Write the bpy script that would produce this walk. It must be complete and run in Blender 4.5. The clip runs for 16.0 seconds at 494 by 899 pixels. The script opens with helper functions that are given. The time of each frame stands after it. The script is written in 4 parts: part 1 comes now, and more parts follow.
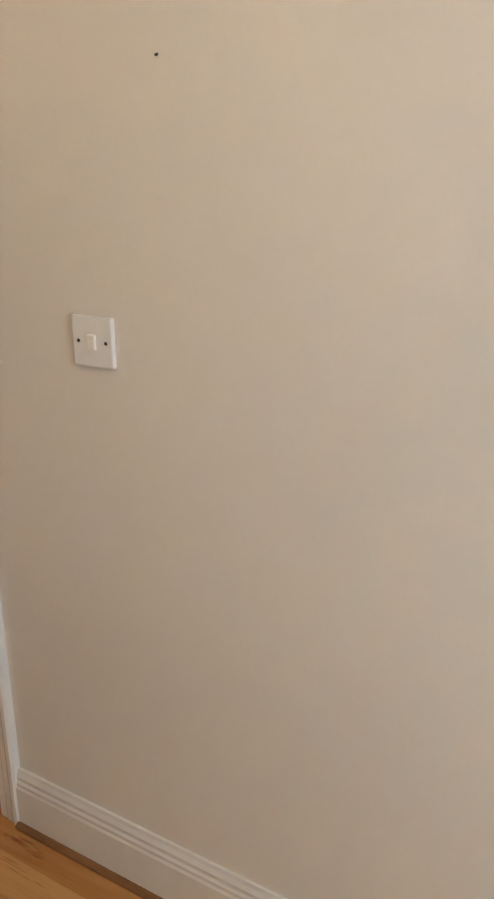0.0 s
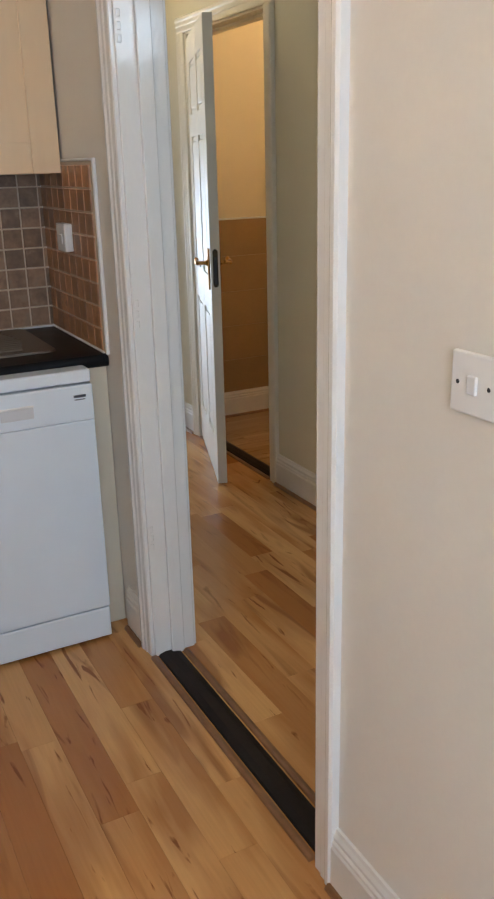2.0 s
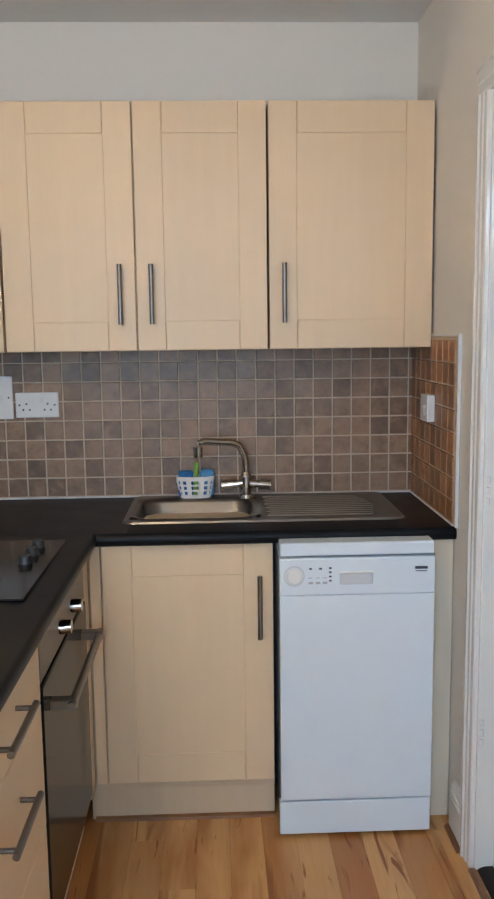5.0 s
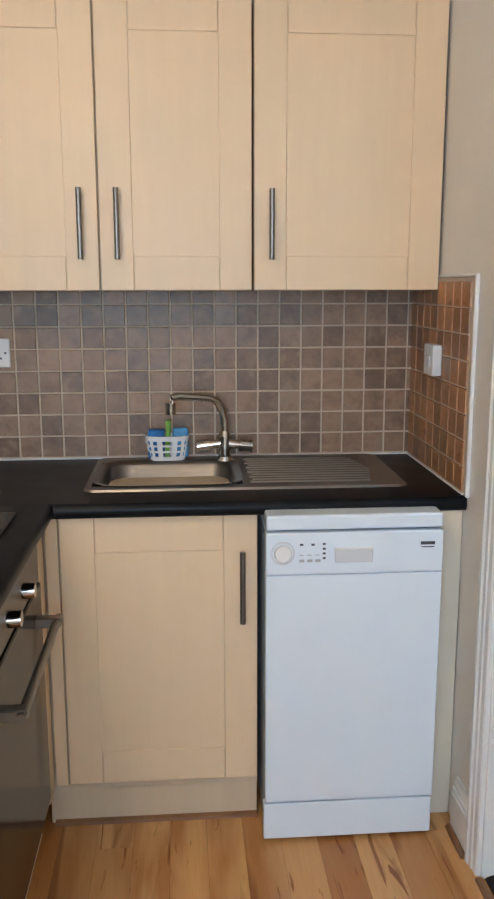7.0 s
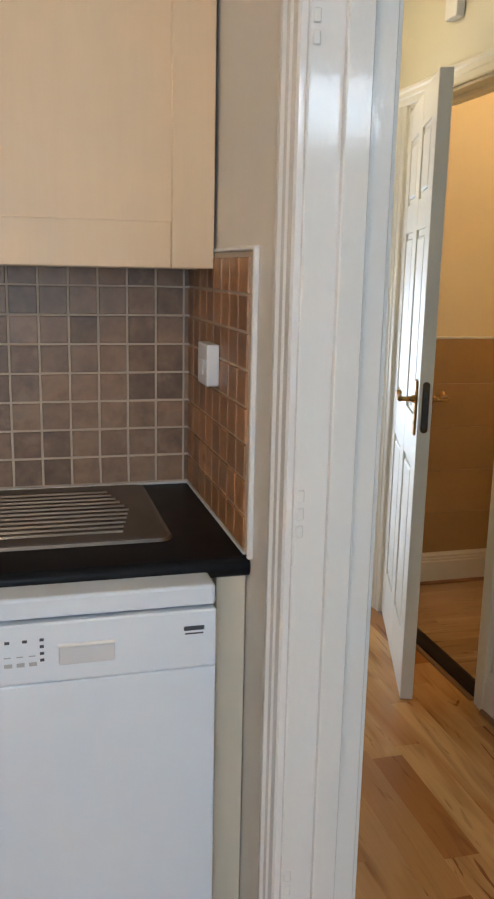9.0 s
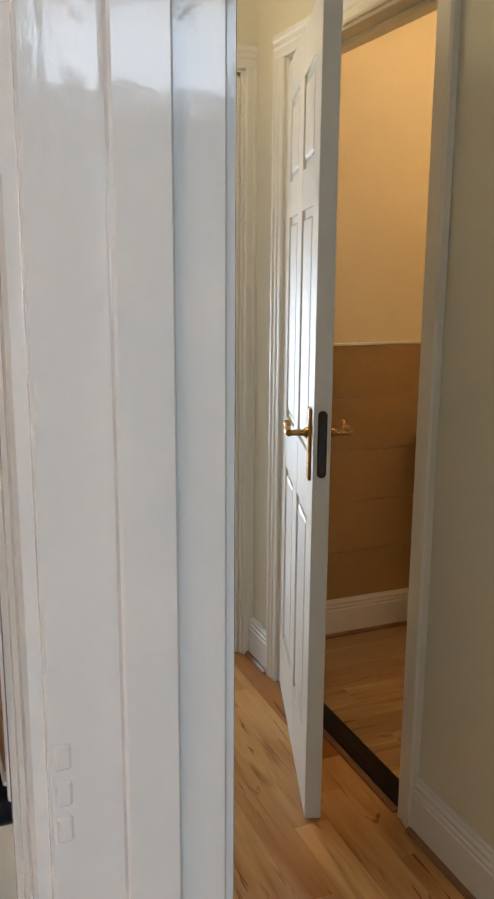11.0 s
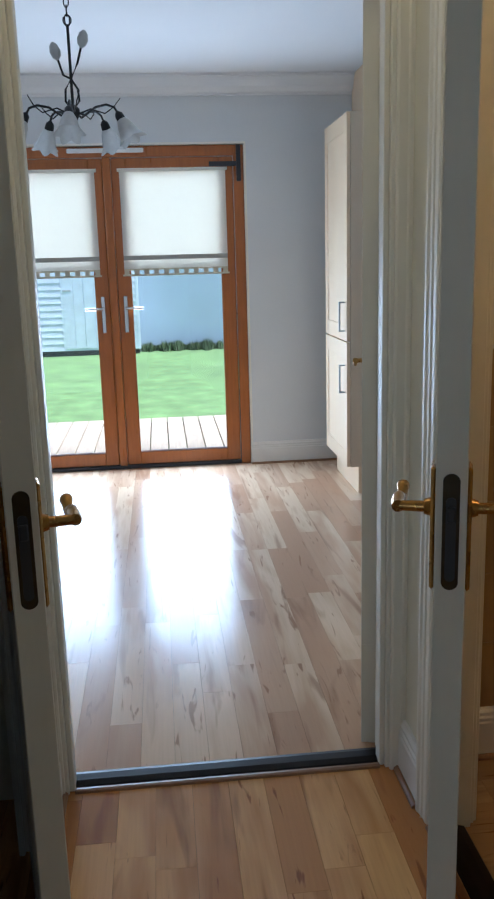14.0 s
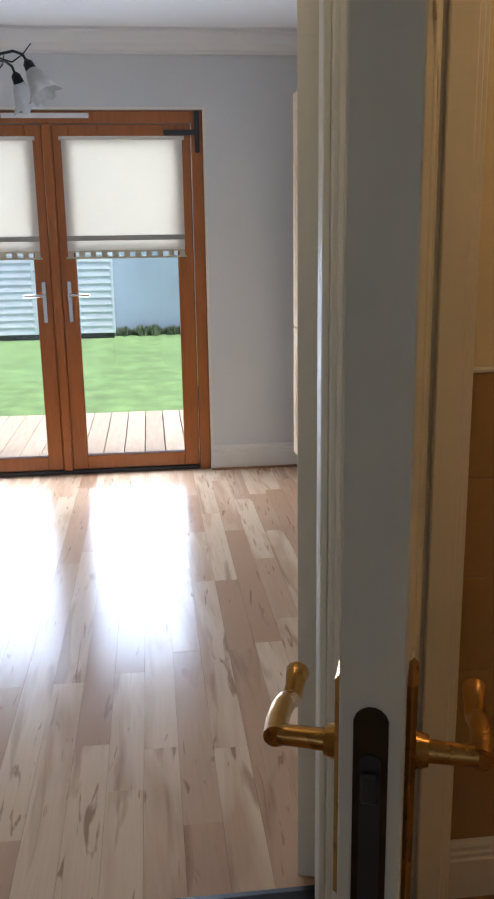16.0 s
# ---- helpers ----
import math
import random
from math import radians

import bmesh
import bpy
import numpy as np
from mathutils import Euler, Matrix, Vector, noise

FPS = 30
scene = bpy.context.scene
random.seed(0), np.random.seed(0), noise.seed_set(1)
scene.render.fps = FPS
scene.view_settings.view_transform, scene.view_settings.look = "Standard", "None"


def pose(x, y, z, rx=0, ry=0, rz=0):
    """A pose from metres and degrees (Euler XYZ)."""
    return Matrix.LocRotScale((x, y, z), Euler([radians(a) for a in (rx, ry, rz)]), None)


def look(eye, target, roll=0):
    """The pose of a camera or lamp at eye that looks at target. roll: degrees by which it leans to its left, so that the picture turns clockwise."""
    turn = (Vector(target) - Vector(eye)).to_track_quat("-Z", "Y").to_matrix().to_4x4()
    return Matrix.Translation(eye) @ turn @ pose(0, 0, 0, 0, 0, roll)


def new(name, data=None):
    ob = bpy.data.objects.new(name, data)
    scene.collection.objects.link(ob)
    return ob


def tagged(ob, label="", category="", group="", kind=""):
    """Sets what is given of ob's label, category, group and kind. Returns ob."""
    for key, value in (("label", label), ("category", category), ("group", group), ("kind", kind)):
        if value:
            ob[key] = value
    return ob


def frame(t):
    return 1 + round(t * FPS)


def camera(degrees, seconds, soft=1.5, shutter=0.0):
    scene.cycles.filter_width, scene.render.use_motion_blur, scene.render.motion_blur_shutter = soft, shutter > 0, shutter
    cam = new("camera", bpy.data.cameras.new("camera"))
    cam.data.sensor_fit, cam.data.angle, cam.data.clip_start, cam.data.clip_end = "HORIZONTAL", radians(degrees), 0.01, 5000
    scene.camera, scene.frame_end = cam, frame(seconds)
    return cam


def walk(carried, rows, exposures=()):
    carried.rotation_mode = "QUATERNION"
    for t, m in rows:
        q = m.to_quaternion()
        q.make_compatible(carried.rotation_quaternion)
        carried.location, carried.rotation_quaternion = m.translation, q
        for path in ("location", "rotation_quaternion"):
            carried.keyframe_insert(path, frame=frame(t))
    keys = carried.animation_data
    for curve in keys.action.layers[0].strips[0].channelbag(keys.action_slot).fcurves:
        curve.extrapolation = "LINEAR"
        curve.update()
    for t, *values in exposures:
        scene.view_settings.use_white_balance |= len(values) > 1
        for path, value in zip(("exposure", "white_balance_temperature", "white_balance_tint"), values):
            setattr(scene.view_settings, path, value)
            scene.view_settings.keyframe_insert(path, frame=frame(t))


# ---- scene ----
cam = camera(32.6, 16.0, 2.2)
PATH = [
    (0, (0.085, 0.02, 1.423), (1.688, 1.033, 0.786), -0.7),
    (0.5, (0.105, 0.064, 1.42), (1.547, 1.288, 0.77), -1.6),
    (1, (0.205, 0.076, 1.407), (1.498, 1.461, 0.768), -0.4),
    (1.5, (0.286, 0.114, 1.429), (1.393, 1.647, 0.779), -0.1),
    (2, (0.35, 0.15, 1.437), (1.225, 1.829, 0.794), -1.4),
    (2.5, (0.416, 0.161, 1.451), (1.032, 1.957, 0.825), -1.2),
    (3, (0.451, 0.138, 1.432), (0.852, 2.01, 0.854), -2.7),
    (3.5, (0.422, 0.164, 1.428), (0.68, 2.101, 1.003), -1.8),
    (4.5, (0.448, 0.172, 1.469), (0.532, 2.152, 1.205), -0.8),
    (6.8, (0.447, 0.429, 1.425), (0.505, 2.395, 1.058), -0.6),
    (7, (0.423, 0.509, 1.434), (0.571, 2.467, 1.051), -0.1),
    (7.5, (0.464, 0.635, 1.428), (0.721, 2.58, 1.036), 0.6),
    (8, (0.56, 0.812, 1.433), (0.911, 2.739, 1.032), 0.9),
    (8.5, (0.655, 0.938, 1.432), (1.053, 2.854, 1.021), 0.8),
    (9, (0.738, 1.123, 1.422), (1.254, 3.009, 1.003), 1.2),
    (9.5, (0.801, 1.303, 1.431), (1.409, 3.16, 1.006), 1.4),
    (10, (0.875, 1.461, 1.422), (1.564, 3.29, 0.998), 0.7),
    (10.2, (0.917, 1.531, 1.421), (1.632, 3.35, 0.995), 0.7),
    (12.3, (1.262, 2.098, 1.381), (2.010, 3.907, 0.972), 0.2),
    (12.5, (1.299, 2.158, 1.375), (2.005, 3.984, 0.964), 0.1),
    (13, (1.427, 2.261, 1.374), (1.877, 4.164, 0.956), -0.9),
    (13.5, (1.525, 2.353, 1.378), (1.79, 4.288, 0.949), -1.4),
    (14, (1.595, 2.461, 1.368), (1.785, 4.404, 0.932), -1.6),
    (14.5, (1.645, 2.605, 1.38), (1.811, 4.547, 0.931), -1.4),
    (15, (1.685, 2.733, 1.363), (1.849, 4.674, 0.907), -1.3),
    (15.5, (1.769, 2.905, 1.376), (1.928, 4.842, 0.904), -1.2),
    (16, (1.839, 3.038, 1.376), (2.053, 4.968, 0.897), -0.9),
]
EXPOSURES = [(0, 1.8, 7300, 13), (0.5, 1.98, 7100, 12), (1.0, 2.0, 6600, 11), (1.5, 2.0, 6300, 10), (2.0, 2.22, 6300, 12), (3.0, 2.4, 6500, 11),
             (4.5, 2.5, 5950, 10), (7.5, 2.78, 6100, 10), (9, 2.45, 6400, 11), (9.5, 2.52, 6600, 14), (10.2, 2.4, 6600, 14), (12.5, 1.85, 5950, 10),
             (13.5, 1.55, 5400, 9), (14.5, 1.4, 5600, 10), (15, 1.32, 5800, 12), (16, 1.35, 6200, 16)]
walk(cam, [(t, look(eye, target, roll)) for t, eye, target, roll in PATH], EXPOSURES)

# ---------------------------------------------------------------- light
world = bpy.data.worlds.new("sky")
scene.world = world
world.use_nodes = True
wn = world.node_tree
sky = wn.nodes.new("ShaderNodeTexSky")
sky.sky_type, sky.sun_disc = "NISHITA", False
sky.sun_elevation, sky.sun_rotation = radians(55), radians(103)
sky.air_density, sky.dust_density = 1.0, 2.5
wn.nodes["Background"].inputs["Strength"].default_value = 0.085
wn.links.new(sky.outputs[0], wn.nodes["Background"].inputs["Color"])
sun = new("sun", bpy.data.lights.new("sun", "SUN"))
sun.data.energy, sun.data.angle, sun.data.color = 2.5, radians(25), (1.0, 0.95, 0.88)
sun.matrix_world = look((14, 10, 19), (1.0, 13, 0))


def area(name, eye, target, w, h, watts, color):
    ob = new(name, bpy.data.lights.new(name, "AREA"))
    ob.data.shape, ob.data.size, ob.data.size_y = "RECTANGLE", w, h
    ob.data.energy, ob.data.color = watts, color
    ob.matrix_world = look(eye, target)
    return ob


# daylight of the kitchen window, behind the start of the walk
area("window_daylight", (0.1, -1.57, 1.45), (0.1, 3, 1.2), 1.1, 1.1, 6.8, (0.63, 0.82, 1.0))
# daylight of the fanlight over the front door, at the end of the hall
area("fanlight_daylight", (1.74, 0.312, 2.02), (1.74, 3, 0.9), 0.70, 0.22, 0.6, (0.70, 0.86, 1.0))
# daylight of the french doors, one lamp for each glazed leaf
for lamp_x in (0.887, 1.719):
    area("french_door_daylight", (lamp_x, 8.118, 0.70), (lamp_x, 4, 0.70), 0.58, 1.16, 11.0, (0.66, 0.82, 1.0))
    area("blind_daylight", (lamp_x, 8.168, 1.65), (lamp_x, 4, 1.65), 0.58, 0.56, 1.6, (0.92, 0.96, 1.0))
# warm points near the ceilings: unseen fill added in kitchen and hall, cloakroom bulb


def bulb(name, place, watts, color, r=0.06):
    ob = new(name, bpy.data.lights.new(name, "POINT"))
    ob.data.energy, ob.data.color, ob.data.shadow_soft_size = watts, color, r
    ob.location = place


bulb("kitchen_warm_fill", (-0.2, 0.9, 2.30), 3.3, (1.0, 0.71, 0.43))
bulb("cloakroom_bulb", (2.95, 3.75, 2.36), 2.1, (1.0, 0.68, 0.34))
bulb("hall_warm_fill", (1.62, 4.0, 2.38), 1.0, (1.0, 0.80, 0.50))

# ---------------------------------------------------------------- materials


def material(name, color, rough=0.5, metal=0.0, vary=0.0, scale=6.0, stretch=(1, 1, 1), bump=0.0, fine=60.0,
             coat=0.0, per_piece=0.0, spec=0.5, dirt=None, dirt_at=0.0, transl=0.0):
    """Principled surface with variation at two scales, along the object's own axes."""
    m = bpy.data.materials.new(name)
    m.use_nodes = True
    nt = m.node_tree
    n, l = nt.nodes, nt.links
    p = n["Principled BSDF"]
    p.inputs["Base Color"].default_value = (*color, 1)
    p.inputs["Roughness"].default_value = rough
    p.inputs["Metallic"].default_value = metal
    p.inputs["Specular IOR Level"].default_value = spec
    p.inputs["Coat Weight"].default_value = coat
    p.inputs["Coat Roughness"].default_value = 0.08
    geo = n.new("ShaderNodeNewGeometry")
    mp = n.new("ShaderNodeMapping")
    mp.inputs["Scale"].default_value = stretch
    l.new(geo.outputs["Position"], mp.inputs["Vector"])
    vec = mp.outputs[0]
    if per_piece:
        info = n.new("ShaderNodeObjectInfo")
        comb = n.new("ShaderNodeCombineXYZ")
        mul = n.new("ShaderNodeMath")
        mul.operation = "MULTIPLY"
        mul.inputs[1].default_value = 37.0
        l.new(info.outputs["Random"], mul.inputs[0])
        for i in range(3):
            l.new(mul.outputs[0], comb.inputs[i])
        add = n.new("ShaderNodeVectorMath")
        l.new(vec, add.inputs[0])
        l.new(comb.outputs[0], add.inputs[1])
        vec = add.outputs[0]
    big = n.new("ShaderNodeTexNoise")
    big.inputs["Scale"].default_value, big.inputs["Detail"].default_value = scale, 4
    small = n.new("ShaderNodeTexNoise")
    small.inputs["Scale"].default_value, small.inputs["Detail"].default_value = fine, 3
    l.new(vec, big.inputs["Vector"])
    l.new(vec, small.inputs["Vector"])
    mean = n.new("ShaderNodeMath")
    mean.operation = "MULTIPLY_ADD"
    mean.inputs[1].default_value = 0.35
    l.new(small.outputs[0], mean.inputs[0])
    l.new(big.outputs[0], mean.inputs[2])
    if vary or per_piece:
        rng = n.new("ShaderNodeMapRange")
        rng.inputs["From Min"].default_value, rng.inputs["From Max"].default_value = 0.4, 0.95
        rng.inputs["To Min"].default_value, rng.inputs["To Max"].default_value = 1 - vary, 1 + vary
        l.new(mean.outputs[0], rng.inputs["Value"])
        val = rng.outputs[0]
        if per_piece:
            r2 = n.new("ShaderNodeMapRange")
            r2.inputs["To Min"].default_value, r2.inputs["To Max"].default_value = 1 - per_piece, 1 + per_piece
            l.new(info.outputs["Random"], r2.inputs["Value"])
            mm = n.new("ShaderNodeMath")
            mm.operation = "MULTIPLY"
            l.new(val, mm.inputs[0])
            l.new(r2.outputs[0], mm.inputs[1])
            val = mm.outputs[0]
        hsv = n.new("ShaderNodeHueSaturation")
        hsv.inputs["Color"].default_value = (*color, 1)
        l.new(val, hsv.inputs["Value"])
        out = hsv.outputs[0]
        if dirt:
            mix = n.new("ShaderNodeMix")
            mix.data_type = "RGBA"
            r3 = n.new("ShaderNodeMapRange")
            r3.inputs["From Min"].default_value, r3.inputs["From Max"].default_value = dirt_at, dirt_at + 0.12
            l.new(big.outputs[0], r3.inputs["Value"])
            l.new(r3.outputs[0], mix.inputs["Factor"])
            l.new(out, mix.inputs["A"])
            mix.inputs["B"].default_value = (*dirt, 1)
            out = mix.outputs["Result"]
        l.new(out, p.inputs["Base Color"])
    rr = n.new("ShaderNodeMapRange")
    rr.inputs["To Min"].default_value, rr.inputs["To Max"].default_value = rough * 0.8, min(1, rough * 1.2)
    l.new(big.outputs[0], rr.inputs["Value"])
    l.new(rr.outputs[0], p.inputs["Roughness"])
    if bump:
        b = n.new("ShaderNodeBump")
        b.inputs["Strength"].default_value, b.inputs["Distance"].default_value = bump, 0.003
        l.new(mean.outputs[0], b.inputs["Height"])
        l.new(b.outputs[0], p.inputs["Normal"])
    if transl:
        tr = n.new("ShaderNodeBsdfTranslucent")
        tr.inputs["Color"].default_value = (*color, 1)
        mx = n.new("ShaderNodeMixShader")
        mx.inputs[0].default_value = transl
        l.new(p.outputs[0], mx.inputs[1])
        l.new(tr.outputs[0], mx.inputs[2])
        l.new(mx.outputs[0], n["Material Output"].inputs["Surface"])
    return m


def laminate(name, axis, dark, light, streak):
    """Beech-look laminate: each board its own shade, long grain, heartwood streaks and small knots."""
    m = bpy.data.materials.new(name)
    m.use_nodes = True
    n, l = m.node_tree.nodes, m.node_tree.links
    p = n["Principled BSDF"]
    geo = n.new("ShaderNodeNewGeometry")
    info = n.new("ShaderNodeObjectInfo")
    comb = n.new("ShaderNodeCombineXYZ")
    mul = n.new("ShaderNodeMath")
    mul.operation = "MULTIPLY"
    mul.inputs[1].default_value = 53.0
    l.new(info.outputs["Random"], mul.inputs[0])
    for i in range(3):
        l.new(mul.outputs[0], comb.inputs[i])
    add = n.new("ShaderNodeVectorMath")
    l.new(geo.outputs["Position"], add.inputs[0])
    l.new(comb.outputs[0], add.inputs[1])

    def tex(across, along, detail, dist=0.0):
        mp = n.new("ShaderNodeMapping")
        mp.inputs["Scale"].default_value = (across, along, 1) if axis == "y" else (along, across, 1)
        l.new(add.outputs[0], mp.inputs["Vector"])
        t = n.new("ShaderNodeTexNoise")
        t.inputs["Scale"].default_value, t.inputs["Detail"].default_value, t.inputs["Distortion"].default_value = 1.0, detail, dist
        l.new(mp.outputs[0], t.inputs["Vector"])
        return t.outputs[0]

    def ramp(src, a, b, lo, hi):
        r = n.new("ShaderNodeMapRange")
        for k, v in zip(("From Min", "From Max", "To Min", "To Max"), (a, b, lo, hi)):
            r.inputs[k].default_value = v
        l.new(src, r.inputs["Value"])
        return r.outputs[0]

    def blend(fac, a, b):
        mix = n.new("ShaderNodeMix")
        mix.data_type = "RGBA"
        l.new(fac, mix.inputs["Factor"])
        for key, c in (("A", a), ("B", b)):
            if isinstance(c, tuple):
                mix.inputs[key].default_value = (*c, 1)
            else:
                l.new(c, mix.inputs[key])
        return mix.outputs["Result"]
    tone = blend(ramp(info.outputs["Random"], 0.05, 0.60, 0, 1), dark, light)
    cloud = blend(ramp(tex(9, 1.3, 3, 0.4), 0.46, 0.66, 0, 0.75), tone, dark)
    flame = blend(ramp(tex(11, 1.2, 3, 0.9), 0.57, 0.68, 0, 0.62), cloud, streak)
    heart = blend(ramp(tex(26, 3.0, 3, 1.6), 0.635, 0.70, 0, 0.85), flame, streak)
    grain = blend(ramp(tex(160, 6, 3), 0.35, 0.75, 0, 0.12), heart, streak)
    l.new(grain, p.inputs["Base Color"])
    p.inputs["Specular IOR Level"].default_value = 0.40
    l.new(ramp(tex(30, 4, 2), 0.2, 0.8, 0.17, 0.26), p.inputs["Roughness"])
    b = n.new("ShaderNodeBump")
    b.inputs["Strength"].default_value, b.inputs["Distance"].default_value = 0.06, 0.001
    l.new(tex(160, 6, 3), b.inputs["Height"])
    l.new(b.outputs[0], p.inputs["Normal"])
    return m


def glass_like(name, color=(1, 1, 1), rough=0.0):
    m = bpy.data.materials.new(name)
    m.use_nodes = True
    p = m.node_tree.nodes["Principled BSDF"]
    p.inputs["Base Color"].default_value = (*color, 1)
    p.inputs["Transmission Weight"].default_value, p.inputs["Roughness"].default_value, p.inputs["IOR"].default_value = 1, rough, 1.45
    return m


WALL_K = material("kitchen_wall_paint", (0.77, 0.735, 0.68), 0.55, vary=0.03, scale=1.5, bump=0.10, fine=90)
WALL_H = material("hall_wall_paint", (0.72, 0.68, 0.55), 0.5, vary=0.03, scale=1.5, bump=0.10, fine=90)
WALL_L = material("living_wall_paint", (0.68, 0.69, 0.69), 0.6, vary=0.03, scale=1.3, bump=0.10, fine=90)
WALL_B = material("cloakroom_wall_paint", (0.78, 0.68, 0.50), 0.6, vary=0.03, scale=1.5, bump=0.08, fine=90)
CEIL = material("ceiling_paint", (0.80, 0.80, 0.79), 0.8, vary=0.02, scale=2, bump=0.1, fine=120)
GLOSS = material("white_gloss_paint", (0.80, 0.80, 0.79), 0.05, vary=0.02, scale=14, stretch=(1, 1, 0.5), bump=0.30, fine=110, spec=0.6)
GLOSS2 = material("white_satin_door_paint", (0.80, 0.765, 0.67), 0.42, vary=0.03, scale=5, stretch=(1, 1, 0.15), bump=0.15, fine=120)
SKIRT = material("white_skirting_paint", (0.78, 0.76, 0.72), 0.3, vary=0.04, scale=7, bump=0.06)
BIRCH = material("birch_cabinet_foil", (0.80, 0.605, 0.395), 0.42, vary=0.022, scale=5, stretch=(6, 6, 0.5), bump=0.05, fine=40)
BIRCH_IN = material("birch_cabinet_carcass", (0.66, 0.52, 0.36), 0.5, vary=0.05, scale=5, stretch=(4, 4, 0.5))
STONE = material("black_laminate_worktop", (0.009, 0.010, 0.012), 0.34, spec=0.12, vary=0.25, scale=9, bump=0.015, fine=300)
STEEL = material("brushed_steel", (0.235, 0.218, 0.20), 0.34, 1.0, vary=0.08, scale=8, stretch=(1, 12, 12))
CHROME = material("chrome", (0.60, 0.58, 0.55), 0.10, 1.0, vary=0.05, scale=20)
BRASS = material("aged_brass", (0.43, 0.23, 0.065), 0.28, 1.0, vary=0.15, scale=40, bump=0.05)
BRASS_D = material("tarnished_brass", (0.06, 0.045, 0.028), 0.42, 1.0, vary=0.25, scale=40, bump=0.1)
WHITE_P = material("white_plastic", (0.80, 0.80, 0.80), 0.3, vary=0.02, scale=10)
WHITE_E = material("white_enamel", (0.76, 0.835, 0.92), 0.16, vary=0.01, scale=3)
GREY_P = material("grey_plastic", (0.42, 0.44, 0.47), 0.35, vary=0.04, scale=20)
DARK_P = material("dark_plastic", (0.03, 0.03, 0.035), 0.4, vary=0.1, scale=20)
BLACK_G = material("black_glass", (0.010, 0.010, 0.011), 0.14, vary=0.05, scale=6, spec=0.3)
TILE = material("tumbled_brown_tile", (0.250, 0.152, 0.094), 0.40, vary=0.36, scale=22, bump=0.30, fine=70, per_piece=0.30,
                dirt=(0.29, 0.195, 0.13), dirt_at=0.57)
TILE_R = material("warm_brown_tile", (0.37, 0.175, 0.070), 0.40, vary=0.34, scale=22, bump=0.30, fine=70, per_piece=0.32,
                  dirt=(0.28, 0.12, 0.05), dirt_at=0.58)
GROUT = material("grout", (0.60, 0.48, 0.36), 0.85, vary=0.08, scale=12, bump=0.2)
TAN = material("tan_wall_tile", (0.40, 0.255, 0.12), 0.33, vary=0.10, scale=3, per_piece=0.04, bump=0.03)
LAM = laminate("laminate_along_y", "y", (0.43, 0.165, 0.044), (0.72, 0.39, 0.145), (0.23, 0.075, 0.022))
# same laminate, with the living room's daylight sheen paled into its colours
LAM_L = laminate("laminate_paled_by_daylight", "y", (0.52, 0.30, 0.175), (0.76, 0.54, 0.355), (0.33, 0.165, 0.09))
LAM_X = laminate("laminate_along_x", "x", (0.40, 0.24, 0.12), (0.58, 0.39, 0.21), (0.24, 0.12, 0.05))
SUB = material("dark_underlay", (0.06, 0.035, 0.02), 0.9, vary=0.1)
BEAD = material("brown_floor_bead", (0.25, 0.115, 0.045), 0.4, vary=0.3, scale=10, stretch=(1, 1, 4))
RUBBER = material("dark_threshold_strip", (0.016, 0.011, 0.009), 0.45, spec=0.18, vary=0.2, scale=15, bump=0.05)
TEAK = material("varnished_hardwood", (0.39, 0.125, 0.027), 0.3, vary=0.13, scale=8, stretch=(8, 8, 0.7), bump=0.06, fine=40)
BLIND = material("cream_blind_cloth", (0.84, 0.83, 0.77), 0.85, vary=0.03, scale=3, bump=0.1, fine=400, transl=0.42)
BLIND_D = material("grey_blind_band", (0.42, 0.41, 0.37), 0.8, vary=0.05, transl=0.10)
LACE = material("beige_blind_trim", (0.62, 0.56, 0.42), 0.8, vary=0.08, scale=30, transl=0.12)
IRON = material("black_wrought_iron", (0.018, 0.017, 0.016), 0.42, 0.6, vary=0.2, scale=40, bump=0.15)
FROST = material("frosted_glass_shade", (0.52, 0.51, 0.48), 0.3, vary=0.10, scale=30, transl=0.3)
PANE = glass_like("window_glass")
SHED = material("pale_blue_shed_boards", (0.60, 0.68, 0.77), 0.7, vary=0.1, scale=5, bump=0.2)
RENDER_W = material("blue_grey_garden_wall", (0.36, 0.455, 0.56), 0.85, vary=0.10, scale=1.5, bump=0.3, fine=30)
FENCE = material("grey_fence_boards", (0.30, 0.35, 0.40), 0.8, vary=0.12, scale=5, bump=0.2)
POST = material("concrete_post", (0.42, 0.44, 0.45), 0.85, vary=0.1, scale=8, bump=0.3)
LAWN = material("lawn", (0.165, 0.285, 0.105), 0.9, vary=0.34, scale=3.5, bump=0.3, fine=26)
WEED = material("weed_leaves", (0.085, 0.13, 0.06), 0.8, vary=0.40, scale=9)
CLOTH = material("light_blue_cloth", (0.10, 0.32, 0.58), 0.9, vary=0.2, scale=40, bump=0.4)
CREAM = material("cream_panel_foil", (0.74, 0.655, 0.52), 0.45, vary=0.03, scale=5, stretch=(4, 4, 0.5))
DECK = material("weathered_decking", (0.55, 0.47, 0.37), 0.7, vary=0.15, scale=5, stretch=(8, 1, 1), bump=0.2, per_piece=0.12)
BLUE = material("blue_sponge", (0.03, 0.16, 0.42), 0.9, vary=0.2, scale=60, bump=0.5)
GREEN = material("green_plastic", (0.25, 0.50, 0.10), 0.4, vary=0.05)
PORC = material("white_porcelain", (0.80, 0.79, 0.76), 0.1, vary=0.01)
